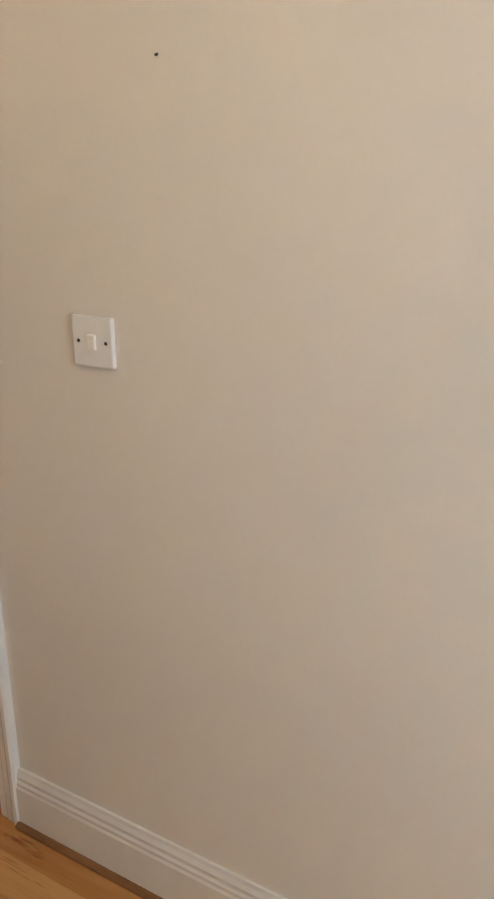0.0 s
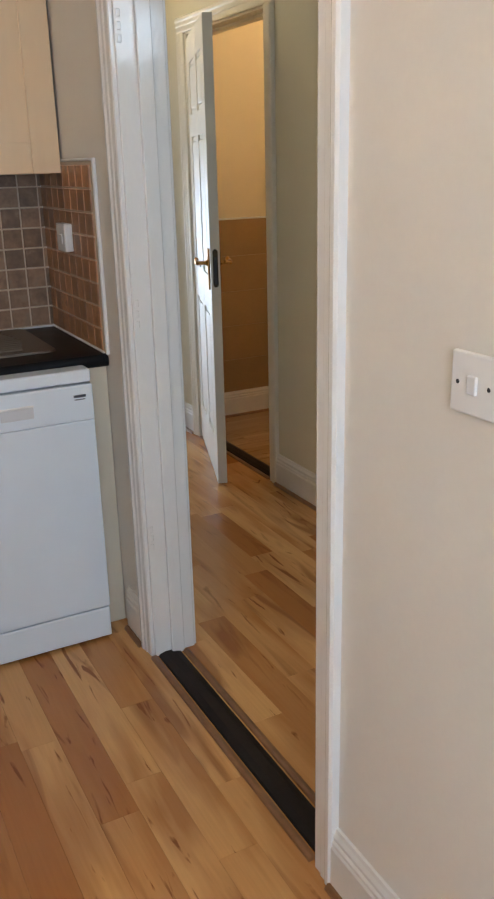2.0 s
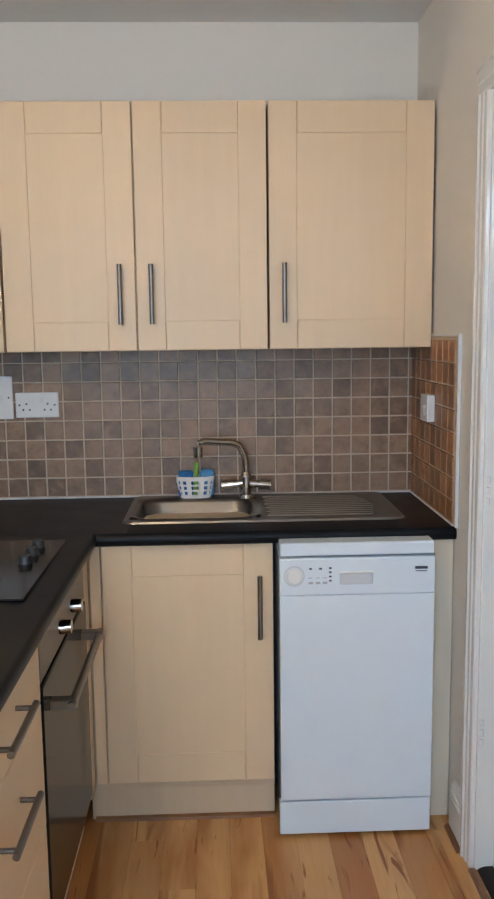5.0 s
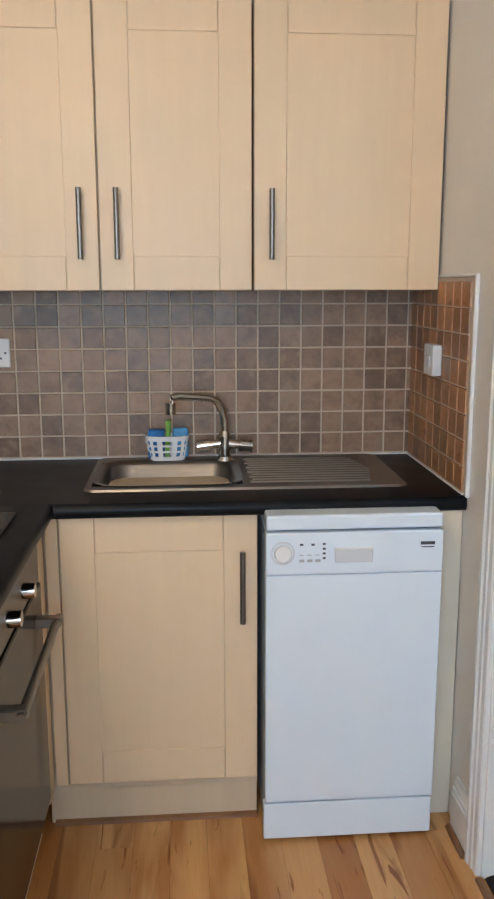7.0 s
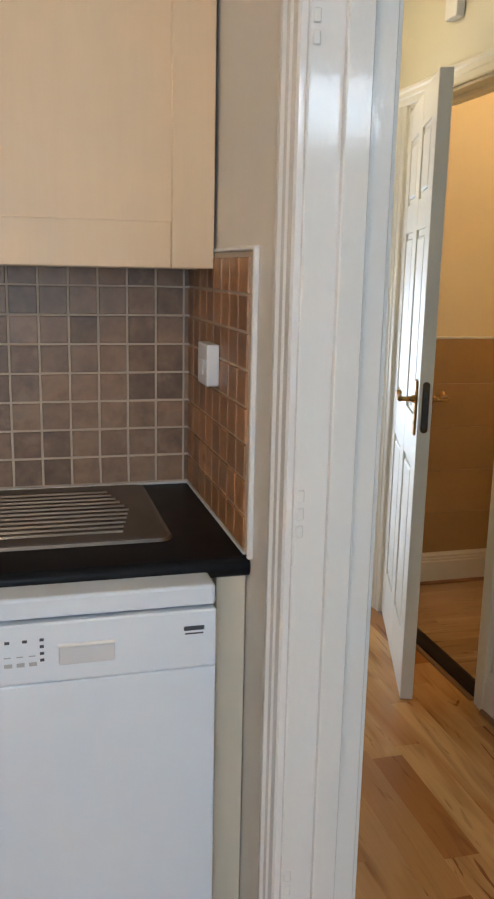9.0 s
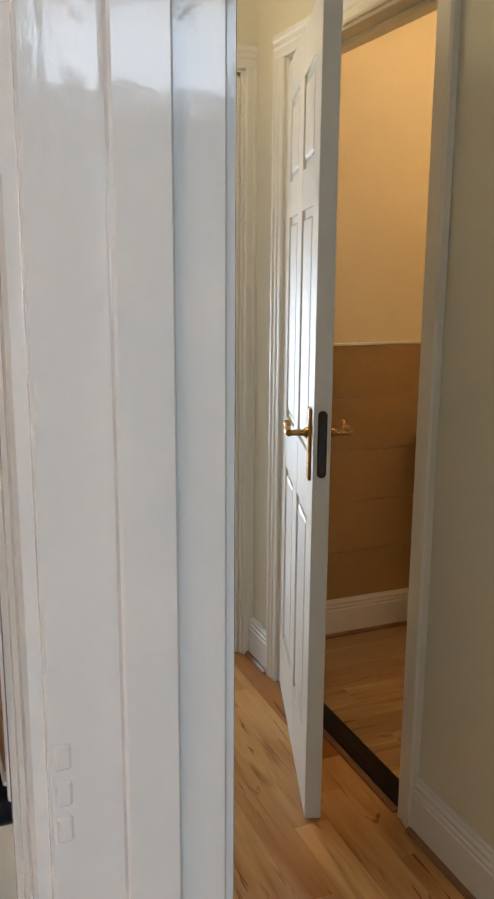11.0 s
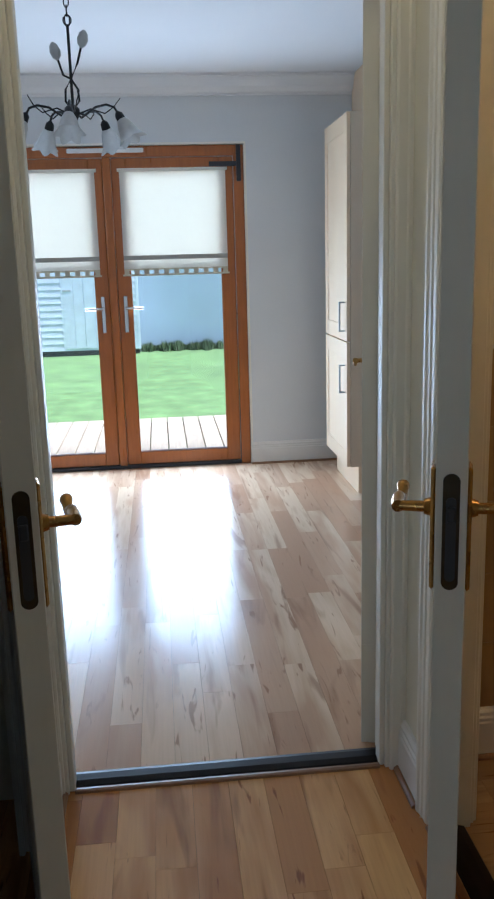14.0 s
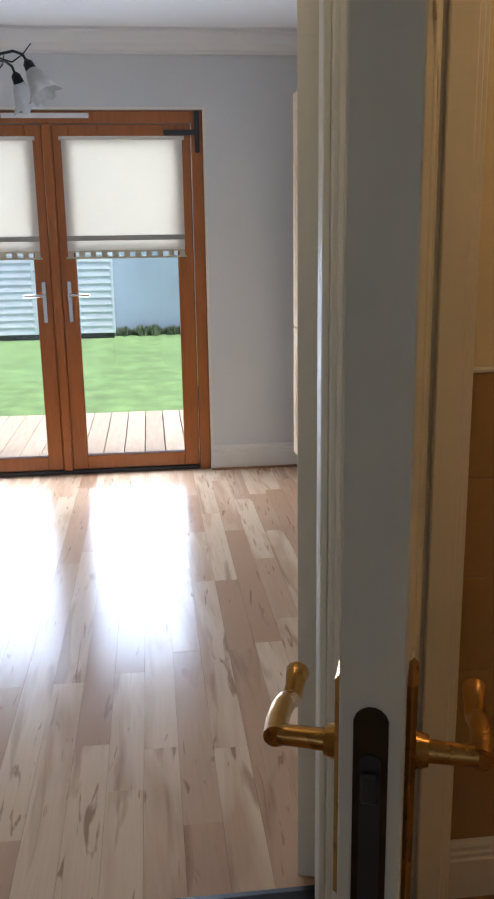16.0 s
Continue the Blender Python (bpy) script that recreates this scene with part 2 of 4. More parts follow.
INK = material("dark_print", (0.05, 0.06, 0.08), 0.5)
PALE_INK = material("grey_print", (0.62, 0.64, 0.68), 0.5)

# ---------------------------------------------------------------- builders


def part(name, bm, mat, parent=None, label="", smooth=False):
    me = bpy.data.meshes.new(name)
    bmesh.ops.recalc_face_normals(bm, faces=bm.faces[:])
    bm.to_mesh(me)
    bm.free()
    me.materials.append(mat)
    if smooth:
        me.shade_smooth()
        me.set_sharp_from_angle(angle=radians(40))
    ob = new(name, me)
    if parent:
        ob.parent = parent
    if label:
        ob["label"] = label
    return ob


def thing(name, label, category, group="", place=(0, 0, 0), turn=0.0, kind=""):
    ob = new(name)
    ob.empty_display_size = 0.05
    ob.matrix_basis = pose(*place, 0, 0, turn)
    return tagged(ob, label, category, group, kind)


def bx(x0, x1, y0, y1, z0, z1, bev=0.0, bm=None, seg=1):
    bm = bm or bmesh.new()
    m = Matrix.Translation(((x0 + x1) / 2, (y0 + y1) / 2, (z0 + z1) / 2)) @ Matrix.Diagonal((abs(x1 - x0), abs(y1 - y0), abs(z1 - z0), 1))
    vs = bmesh.ops.create_cube(bm, size=1, matrix=m)["verts"]
    if bev:
        es = list({e for v in vs for e in v.link_edges})
        bmesh.ops.bevel(bm, geom=es, offset=bev, segments=seg, affect="EDGES", profile=0.5)
    return bm


def rod(p0, p1, r0, r1=None, seg=12, bm=None, caps=True):
    bm = bm or bmesh.new()
    p0, p1 = Vector(p0), Vector(p1)
    d = p1 - p0
    m = Matrix.Translation((p0 + p1) / 2) @ d.to_track_quat("Z", "Y").to_matrix().to_4x4()
    bmesh.ops.create_cone(bm, cap_ends=caps, segments=seg, radius1=r0, radius2=r0 if r1 is None else r1, depth=d.length, matrix=m)
    return bm


def tube(pts, r, seg=8, bm=None, r_end=None):
    """A round tube through points."""
    bm = bm or bmesh.new()
    pts = [Vector(p) for p in pts]
    rings = []
    for i, p in enumerate(pts):
        d = (pts[min(i + 1, len(pts) - 1)] - pts[max(i - 1, 0)]).normalized()
        up = Vector((0, 0, 1)) if abs(d.z) < 0.9 else Vector((1, 0, 0))
        u = d.cross(up).normalized()
        v = d.cross(u)
        rad = r if r_end is None else r + (r_end - r) * i / (len(pts) - 1)
        rings.append([bm.verts.new(p + rad * (math.cos(a) * u + math.sin(a) * v)) for a in (2 * math.pi * k / seg for k in range(seg))])
    for a, b in zip(rings, rings[1:]):
        for k in range(seg):
            bm.faces.new((a[k], a[(k + 1) % seg], b[(k + 1) % seg], b[k]))
    bm.faces.new(rings[0][::-1])
    bm.faces.new(rings[-1])
    return bm


def lathe(profile, place, seg=16, axis=(0, 0, 1), bm=None):
    bm = bm or bmesh.new()
    q = Vector(axis).to_track_quat("Z", "Y")
    rings = []
    for r, z in profile:
        rings.append([bm.verts.new(Vector(place) + q @ Vector((r * math.cos(a), r * math.sin(a), z))) for a in (2 * math.pi * k / seg for k in range(seg))])
    for a, b in zip(rings, rings[1:]):
        for k in range(seg):
            bm.faces.new((a[k], a[(k + 1) % seg], b[(k + 1) % seg], b[k]))
    return bm


def moulding(profile, start, end, out, up, bm=None, flip=False):
    """A profile of (out, up) carried from start to end."""
    bm = bm or bmesh.new()
    s, e, o, u = Vector(start), Vector(end), Vector(out), Vector(up)
    a = [bm.verts.new(s + o * p + u * q) for p, q in profile]
    b = [bm.verts.new(e + o * p + u * q) for p, q in profile]
    k = len(profile)
    for i in range(k):
        bm.faces.new((a[i], a[(i + 1) % k], b[(i + 1) % k], b[i]))
    bm.faces.new(a[::-1])
    bm.faces.new(b)
    return bm


SKIRT_P = [(0, 0), (0.018, 0), (0.018, 0.105), (0.015, 0.110), (0.016, 0.119), (0.012, 0.124), (0.013, 0.134), (0.008, 0.142), (0.006, 0.150), (0, 0.150)]
CASE_P = [(0, 0), (0.012, 0), (0.015, 0.006), (0.015, 0.026), (0.018, 0.031), (0.018, 0.046), (0.022, 0.053), (0.022, 0.064), (0.017, 0.070), (0, 0.070)]
COVE_P = [(0, 0), (0.012, 0), (0.014, 0.012), (0.03, 0.018), (0.06, 0.045), (0.078, 0.080), (0.085, 0.098), (0.1, 0.1), (0.1, 0.116), (0, 0.116)]


def structure(name, bm, mat, label, category="wall"):
    return tagged(part(name, bm, mat), label, category, kind="structure")

# ---------------------------------------------------------------- structure
KX, KY, HX0, HX1, HY, LY0, LY1 = 1.137, 3.105, 1.262, 2.200, 4.490, 4.600, 8.115
DOOR_A, DOOR_B, DOOR_H = 1.371, 2.300, 2.045      # kitchen doorway along y
BATH_A, BATH_B = 3.450, 4.235                     # cloakroom doorway along y
CUP_A, CUP_B = 3.515, 4.280                       # side room doorway along y
LIV_A, LIV_B = 1.290, 2.156                       # living room doorway along x
FD_A, FD_B, FD_H = 0.426, 2.180, 2.100            # french doors along x
CH, LH = 2.480, 2.502


def wall_with_gap(name, axis, c0, c1, a, b, g0, g1, gh, h, mat, label):
    """A wall in the plane of axis between c0 and c1, from a to b, with one opening."""
    bm = bmesh.new()
    for s, e, z in ((a, g0, 0), (g0, g1, gh), (g1, b, 0)):
        if e > s:
            bx(*((c0, c1, s, e) if axis == "x" else (s, e, c0, c1)), z - (0.02 if z == 0 else 0), h, bm=bm)
    return structure(name, bm, mat, label)


# the hall's two sides carry their own paint, so each wall is two leaves
wall_with_gap("wall_kitchen_east", "x", KX, 1.200, -1.6, KY, DOOR_A, DOOR_B, DOOR_H, CH, WALL_K, "warm off-white painted plaster wall with a doorway")
wall_with_gap("wall_hall_west", "x", 1.200, HX0, 0.3, 3.24, DOOR_A, DOOR_B, DOOR_H, CH, WALL_H, "cream painted plaster wall of the hall")
wall_with_gap("wall_hall_west_far", "x", 1.200, HX0, 3.24, HY, CUP_A, CUP_B, 2.03, CH, WALL_H, "cream painted plaster wall with a side doorway")
structure("wall_kitchen_north", bx(-0.60, 1.200, KY, 3.24, -0.02, CH), WALL_K, "off-white painted plaster wall above the sink")
structure("wall_kitchen_west", bx(-0.62, -0.50, -1.6, KY, -0.02, CH), WALL_K, "off-white painted plaster wall behind the hob run")
bm = bmesh.new()
for b in ((-0.62, -0.45, -0.02, CH), (0.65, 1.137, -0.02, CH), (-0.45, 0.65, -0.02, 0.9), (-0.45, 0.65, 2.0, CH)):
    bx(b[0], b[1], -1.72, -1.6, b[2], b[3], bm=bm)
structure("wall_kitchen_south", bm, WALL_K, "off-white painted wall around the kitchen window")
wall_with_gap("wall_hall_east", "x", HX1, 2.30, 0.3, HY, BATH_A, BATH_B, 2.03, CH, WALL_H, "cream painted plaster wall with the cloakroom doorway")
bm = bx(1.2, 2.3, 0.18, 0.30, -0.02, 1.86)
bx(1.2, 2.3, 0.18, 0.30, 2.18, CH, bm=bm)
bx(1.2, 1.37, 0.18, 0.30, 1.86, 2.18, bm=bm)
bx(2.11, 2.3, 0.18, 0.30, 1.86, 2.18, bm=bm)
structure("wall_hall_south", bm, WALL_H, "cream painted wall with a fanlight closing the hall")
fan = thing("window_2", "white framed fanlight at the end of the hall", "window", kind="structure")
for x0, x1, z0, z1 in ((1.372, 2.108, 1.862, 1.882), (1.372, 2.108, 2.158, 2.178), (1.372, 1.392, 1.882, 2.158), (2.088, 2.108, 1.882, 2.158)):
    part("window_frame", bx(x0, x1, 0.19, 0.23, z0, z1, 0.003), GLOSS, fan)
part("pane", bx(1.392, 2.088, 0.208, 0.213, 1.882, 2.158), PANE, fan)
wall_with_gap("wall_hall_north", "y", HY, 4.545, 1.2, HX1, LIV_A, LIV_B, 2.04, CH, WALL_H, "cream painted plaster above the living room doorway")
wall_with_gap("wall_living_south", "y", 4.545, LY0, -1.8, 3.50, LIV_A, LIV_B, 2.04, LH, WALL_L, "pale grey painted plaster wall with a doorway")
wall_with_gap("wall_living_north", "y", LY1, 8.40, -1.8, 3.62, FD_A, FD_B, FD_H, LH, WALL_L, "pale grey painted plaster wall around the french doors")
structure("wall_living_east", bx(3.50, 3.62, 4.545, LY1, -0.02, LH), WALL_L, "pale grey painted plaster wall behind the tall cupboard")
structure("wall_living_west", bx(-1.92, -1.8, 4.545, LY1, -0.02, LH), WALL_L, "pale grey painted plaster wall")
structure("wall_cloakroom_north", bx(2.30, 3.45, 4.52, 4.545, -0.02, CH), WALL_B, "cream painted wall above tan tiles")
structure("wall_cloakroom_east", bx(3.45, 3.5, 2.9, 4.52, -0.02, CH), WALL_B, "cream painted cloakroom wall")
structure("wall_cloakroom_south", bx(2.30, 3.45, 2.85, 2.95, -0.02, CH), WALL_B, "cream painted cloakroom wall")
structure("wall_side_room", bx(-0.1, 0.0, 3.24, 4.49, -0.02, CH), WALL_H, "cream painted wall of the dark side room")
structure("wall_side_room_north", bx(-0.1, 1.2, 4.49, 4.54, -0.02, CH), WALL_H, "cream painted wall of the dark side room")
structure("ceiling", bx(-0.62, 1.2, -1.72, 3.24, CH, CH + 0.1), CEIL, "white painted plaster ceiling", "ceiling")
structure("ceiling_hall", bx(1.2, 3.5, -1.1, 4.54, CH, CH + 0.1), CEIL, "white painted plaster ceiling", "ceiling")
structure("ceiling_side_room", bx(-0.1, 1.2, 3.24, 4.54, CH, CH + 0.1), CEIL, "white painted plaster ceiling", "ceiling")
structure("ceiling_living", bx(-1.92, 3.62, 4.545, 8.4, LH, LH + 0.1), CEIL, "white painted living room ceiling", "ceiling")
bm = bx(-0.62, 1.2, -1.72, 3.24, -0.06, -0.014)
bx(1.2, 3.5, -1.1, 4.545, -0.06, -0.014, bm=bm)
bx(-0.1, 1.2, 3.24, 4.545, -0.06, -0.014, bm=bm)
bx(-1.92, 3.62, 4.545, 8.4, -0.06, -0.014, bm=bm)
floor = structure("floor", bm, SUB, "beech-look laminate floor boards running through the rooms", "floor")


def skirting(name, runs):
    bm = bmesh.new()
    for s, e, out in runs:
        moulding(SKIRT_P, (*s, 0), (*e, 0), (*out, 0), (0, 0, 1), bm)
    structure(name, bm, SKIRT, "white moulded skirting board with stepped top edge", "skirting")
    bm = bmesh.new()
    for s, e, out in runs:
        o = Vector((*out, 0))
        moulding([(0.018, 0), (0.031, 0), (0.030, 0.006), (0.024, 0.012), (0.018, 0.013)], (*s, 0), (*e, 0), (*out, 0), (0, 0, 1), bm)
    structure("floor_trim", bm, BEAD, "brown wooden bead along the skirting", "trim")


skirting("baseboard", [((KX, -1.6), (KX, DOOR_A - 0.07), (-1, 0)), ((KX, DOOR_B + 0.07), (KX, 2.50), (-1, 0)),
                       ((-0.5, -1.6), (KX, -1.6), (0, 1))])
skirting("baseboard_hall", [((HX1, 0.3), (HX1, BATH_A - 0.07), (-1, 0)), ((HX1, BATH_B + 0.07), (HX1, HY), (-1, 0)),
                            ((HX0, 0.3), (HX0, DOOR_A - 0.07), (1, 0)), ((HX0, DOOR_B + 0.07), (HX0, CUP_A - 0.07), (1, 0)),
                            ((HX0, CUP_B + 0.07), (HX0, HY), (1, 0))])
skirting("baseboard_living", [((FD_B, LY1), (3.5, LY1), (0, -1)), ((-1.8, LY1), (FD_A, LY1), (0, -1)), ((3.5, 4.6), (3.5, LY1), (-1, 0)),
                              ((-1.8, 4.6), (-1.8, LY1), (1, 0)), ((LIV_B + 0.07, LY0), (3.5, LY0), (0, 1)), ((-1.8, LY0), (LIV_A - 0.07, LY0), (0, 1))])
skirting("baseboard_cloakroom", [((2.30, 4.512), (3.45, 4.512), (0, -1)), ((3.45, 2.95), (3.45, 4.52), (-1, 0))])

bm = moulding(COVE_P, (-1.8, LY1, LH - 0.116), (3.5, LY1, LH - 0.116), (0, -1, 0), (0, 0, 1))
moulding(COVE_P, (3.5, 4.6, LH - 0.116), (3.5, LY1, LH - 0.116), (-1, 0, 0), (0, 0, 1), bm)
moulding(COVE_P, (-1.8, 4.6, LH - 0.116), (-1.8, LY1, LH - 0.116), (1, 0, 0), (0, 0, 1), bm)
structure("cornice", bm, CEIL, "white plaster coving between wall and ceiling", "cornice")


def doorway(name, axis, c0, c1, a, b, h, mat, sides, stop, label):
    """Lining, planted stop and moulded casings. axis: the wall's normal; c0, c1: its faces; stop: where the stop begins."""
    d = thing(name, label, "door frame", kind="structure")

    def box(u0, u1, v0, v1, z0, z1, bev=0.002, bm=None):
        return bx(*((u0, u1, v0, v1) if axis == "x" else (v0, v1, u0, u1)), z0, z1, bev, bm)
    t = 0.006
    part("jamb", box(c0 - 0.003, c1 + 0.003, a - 0.028, a + t, 0, h, 0.002), mat, d)
    part("jamb", box(c0 - 0.003, c1 + 0.003, b - t, b + 0.028, 0, h, 0.002), mat, d)
    part("head", box(c0 - 0.003, c1 + 0.003, a + t, b - t, h - t, h + 0.02, 0.002), mat, d)
    s0, s1 = stop
    bm = box(s0, s1, a + t, a + t + 0.014, 0, h - t)
    box(s0, s1, b - t - 0.014, b - t, 0, h - t, bm=bm)
    box(s0, s1, a + t, b - t, h - t - 0.014, h - t, bm=bm)
    part("door_stop", bm, mat, d)
    for c, o in sides:
        def at(v, z):
            return (c, v, z) if axis == "x" else (v, c, z)
        out = (o, 0, 0) if axis == "x" else (0, o, 0)
        v = (0, 1, 0) if axis == "x" else (1, 0, 0)
        neg = tuple(-k for k in v)
        part("casing", moulding(CASE_P, at(a - 0.004, 0), at(a - 0.004, h + 0.004), out, neg), mat, d)
        part("casing", moulding(CASE_P, at(b + 0.004, 0), at(b + 0.004, h + 0.004), out, v), mat, d)
        part("casing", moulding(CASE_P, at(a - 0.074, h + 0.004), at(b + 0.074, h + 0.004), out, (0, 0, 1)), mat, d)
    return d


dk = doorway("door_frame_1", "x", KX, HX0, DOOR_A, DOOR_B, DOOR_H, GLOSS, ((KX, -1), (HX0, 1)), (1.185, 1.225), "white gloss painted door frame with old hinge recesses")
for z in (1.72, 1.02, 0.36):       # filled hinge recesses on the lining
    bm = bmesh.new()
    for dz in (0, 0.028, 0.056):
        bx(KX + 0.001, KX + 0.013, DOOR_B - 0.0085, DOOR_B - 0.004, z + dz, z + dz + 0.02, 0.002, bm)
    part("hinge_recess", bm, GLOSS, dk)
doorway("door_frame_2", "x", HX1, 2.30, BATH_A, BATH_B, 2.03, GLOSS2, ((HX1, -1), (2.30, 1)), (2.248, 2.29), "white painted cloakroom door frame")
doorway("door_frame_3", "x", 1.200, HX0, CUP_A, CUP_B, 2.03, GLOSS2, ((HX0, 1),), (1.2, 1.214), "white painted side room door frame")
doorway("door_frame_4", "y", HY, LY0, LIV_A, LIV_B, 2.04, GLOSS2, ((LY0, 1), (HY, -1)), (4.50, 4.54), "white painted living room door frame")


def threshold(bm, label):
    structure("threshold", bm, RUBBER, label, "threshold")


P = [(0, 0), (0.072, 0), (0.068, 0.006), (0.05, 0.011), (0.022, 0.011), (0.004, 0.006)]
threshold(moulding(P, (1.142, DOOR_A + 0.007, 0), (1.142, DOOR_B - 0.007, 0), (1, 0, 0), (0, 0, 1)), "dark brown floor strip across the kitchen doorway")
threshold(moulding(P, (2.205, BATH_A + 0.007, 0), (2.205, BATH_B - 0.007, 0), (1, 0, 0), (0, 0, 1)), "dark brown floor strip across the cloakroom doorway")
threshold(moulding(P, (LIV_A + 0.007, 4.512, 0), (LIV_B - 0.007, 4.512, 0), (0, 1, 0), (0, 0, 1)), "dark strip across the living room doorway")
Q = [(0, 0), (0.022, 0), (0.020, 0.006), (0.01, 0.008), (0.002, 0.006)]
for bm in (moulding(Q, (1.116, DOOR_A + 0.007, 0), (1.116, DOOR_B - 0.007, 0), (1, 0, 0), (0, 0, 1)),
           moulding(Q, (1.218, DOOR_A + 0.02, 0), (1.218, DOOR_B - 0.02, 0), (1, 0, 0), (0, 0, 1)),
           moulding(Q, (LIV_A + 0.02, 4.487, 0), (LIV_B - 0.02, 4.487, 0), (0, 1, 0), (0, 0, 1)),
           moulding(Q, (2.180, BATH_A + 0.007, 0), (2.180, BATH_B - 0.007, 0), (1, 0, 0), (0, 0, 1))):
    structure("floor_trim", bm, BEAD, "brown wooden bead beside the floor strip", "trim")


def lever(door, x, side, t, mat, z=1.002):
    """Lever handle on a backplate; side +1 or -1 along the leaf's thickness."""
    y = 0.0 if side > 0 else -t
    h = part("door_handle", bx(x - 0.021, x + 0.021, min(y, y + side * 0.007), max(y, y + side * 0.007), z - 0.095, z + 0.085, 0.004), mat, door, "brass lever handle on a long backplate")
    bm = rod((x, y + side * 0.006, z + 0.022), (x, y + side * 0.05, z + 0.022), 0.0085, 0.0075)
    rod((x, y + side * 0.006, z + 0.022), (x, y + side * 0.016, z + 0.022), 0.014, 0.011, bm=bm)
    pts = [(x + 0.004, y + side * 0.052, z + 0.022), (x - 0.014, y + side * 0.054, z + 0.023), (x - 0.03, y + side * 0.053, z + 0.026),
           (x - 0.044, y + side * 0.052, z + 0.023), (x - 0.058, y + side * 0.05, z + 0.018), (x - 0.068, y + side * 0.049, z + 0.026)]
    tube(pts, 0.0090, 14, bm, 0.0080)
    q = Vector(pts[-1])
    tube([q + Vector((0.001, 0, -0.001)), q + Vector((-0.005, 0, 0.004)), q + Vector((-0.010, 0, 0.004))], 0.0080, 14, bm, 0.0100)
    part("lever", bm, mat, h, smooth=True)


def panel_door(name, w, h, label, place, turn, side, mat, brass):
    """A six-panel leaf. The hinge stands at the origin, the leaf runs along x; side: the face that carries the hinge knuckles."""
    t = 0.042
    d = thing(name, label, "door", place=place, turn=turn, kind="structure")
    bm = bx(0.003, w - 0.003, -t + 0.008, -0.008, 0.009, h - 0.003)
    sw = 0.105
    for x0, x1 in ((0, sw), (w / 2 - 0.05, w / 2 + 0.05), (w - sw, w)):
        bx(x0, x1, -t, 0, 0.006, h, 0.0015, bm)
    for z0, z1 in ((0.006, 0.21), (0.80, 0.96), (1.56, 1.66), (h - 0.115, h)):
        for x0, x1 in ((sw, w / 2 - 0.05), (w / 2 + 0.05, w - sw)):
            bx(x0, x1, -t + 0.0006, -0.0006, z0, z1, 0.0, bm)
    part("leaf", bm, mat, d)
    for x0, x1 in ((sw, w / 2 - 0.05), (w / 2 + 0.05, w - sw)):
        for z0, z1 in ((0.21, 0.80), (0.96, 1.56), (1.66, h - 0.115)):
            bm = bmesh.new()
            for y0, y1 in ((-t + 0.0015, -t + 0.012), (-0.012, -0.0015)):
                bx(x0 + 0.022, x1 - 0.022, y0, y1, z0 + 0.022, z1 - 0.022, 0.009, bm, 2)
            part("panel", bm, mat, d)
    lever(d, w - 0.055, 1, t, brass)
    lever(d, w - 0.055, -1, t, brass)
    def capsule(r, h):
        return [(r * math.cos(a), (h if math.sin(a) > 0 else -h) + r * math.sin(a)) for a in (math.pi * (k + 0.5) / 8 for k in range(16))]
    bm = moulding(capsule(0.0115, 0.070), (w - 0.001, -t / 2, 1.005), (w + 0.0025, -t / 2, 1.005), (0, 1, 0), (0, 0, 1))
    part("lock_plate", bm, BRASS_D, d, "tarnished lock faceplate")
    bm = moulding(capsule(0.007, 0.052), (w + 0.001, -t / 2, 0.995), (w + 0.0035, -t / 2, 0.995), (0, 1, 0), (0, 0, 1))
    bx(w + 0.003, w + 0.009, -t / 2 - 0.006, -t / 2 + 0.006, 1.020, 1.042, 0.002, bm)
    part("latch", bm, DARK_P, d)
    for z in (0.22, 1.02, 1.72):
        y = 0.004 if side > 0 else -t - 0.004
        bm = rod((-0.002, y, z), (-0.002, y, z + 0.09), 0.0055)
        bx(-0.0015, 0.0005, -t * 0.9, -t * 0.1, z, z + 0.09, 0, bm)
        part("hinge", bm, mat, d)
    return d


# cloakroom door, opened a little into the hall; side room door likewise; living room door folded back
def leaf_turn(hx, hy, ex, ey):
    return math.degrees(math.atan2(ey - hy, ex - hx))


panel_door("door_1", 0.762, 2.005, "white six-panel cloakroom door with brass levers, ajar", (2.240, 4.222, 0), leaf_turn(2.240, 4.222, 1.984, 3.490), -1, GLOSS2, BRASS)
panel_door("door_2", 0.745, 2.005, "white six-panel side room door with brass levers, ajar", (1.266, 4.270, 0), leaf_turn(1.266, 4.270, 1.427, 3.533), 1, GLOSS2, BRASS)
panel_door("door_3", 0.762, 2.005, "white six-panel living room door, swung open into the room", (2.112, 4.612, 0), 74.0, -1, GLOSS2, BRASS)

# ---------------------------------------------------------------- kitchen


def bar_handle(parent, p0, p1, out, r=0.0072):
    p0, p1, o = Vector(p0), Vector(p1), Vector(out)
    bm = rod(p0 + o, p1 + o, r)
    d = (p1 - p0).normalized()
    for q in (p0 + d * 0.02, p1 - d * 0.02):
        rod(q, q + o, r * 0.75, bm=bm)
    part("handle", bm, STEEL, parent, "brushed steel bar handle", True)


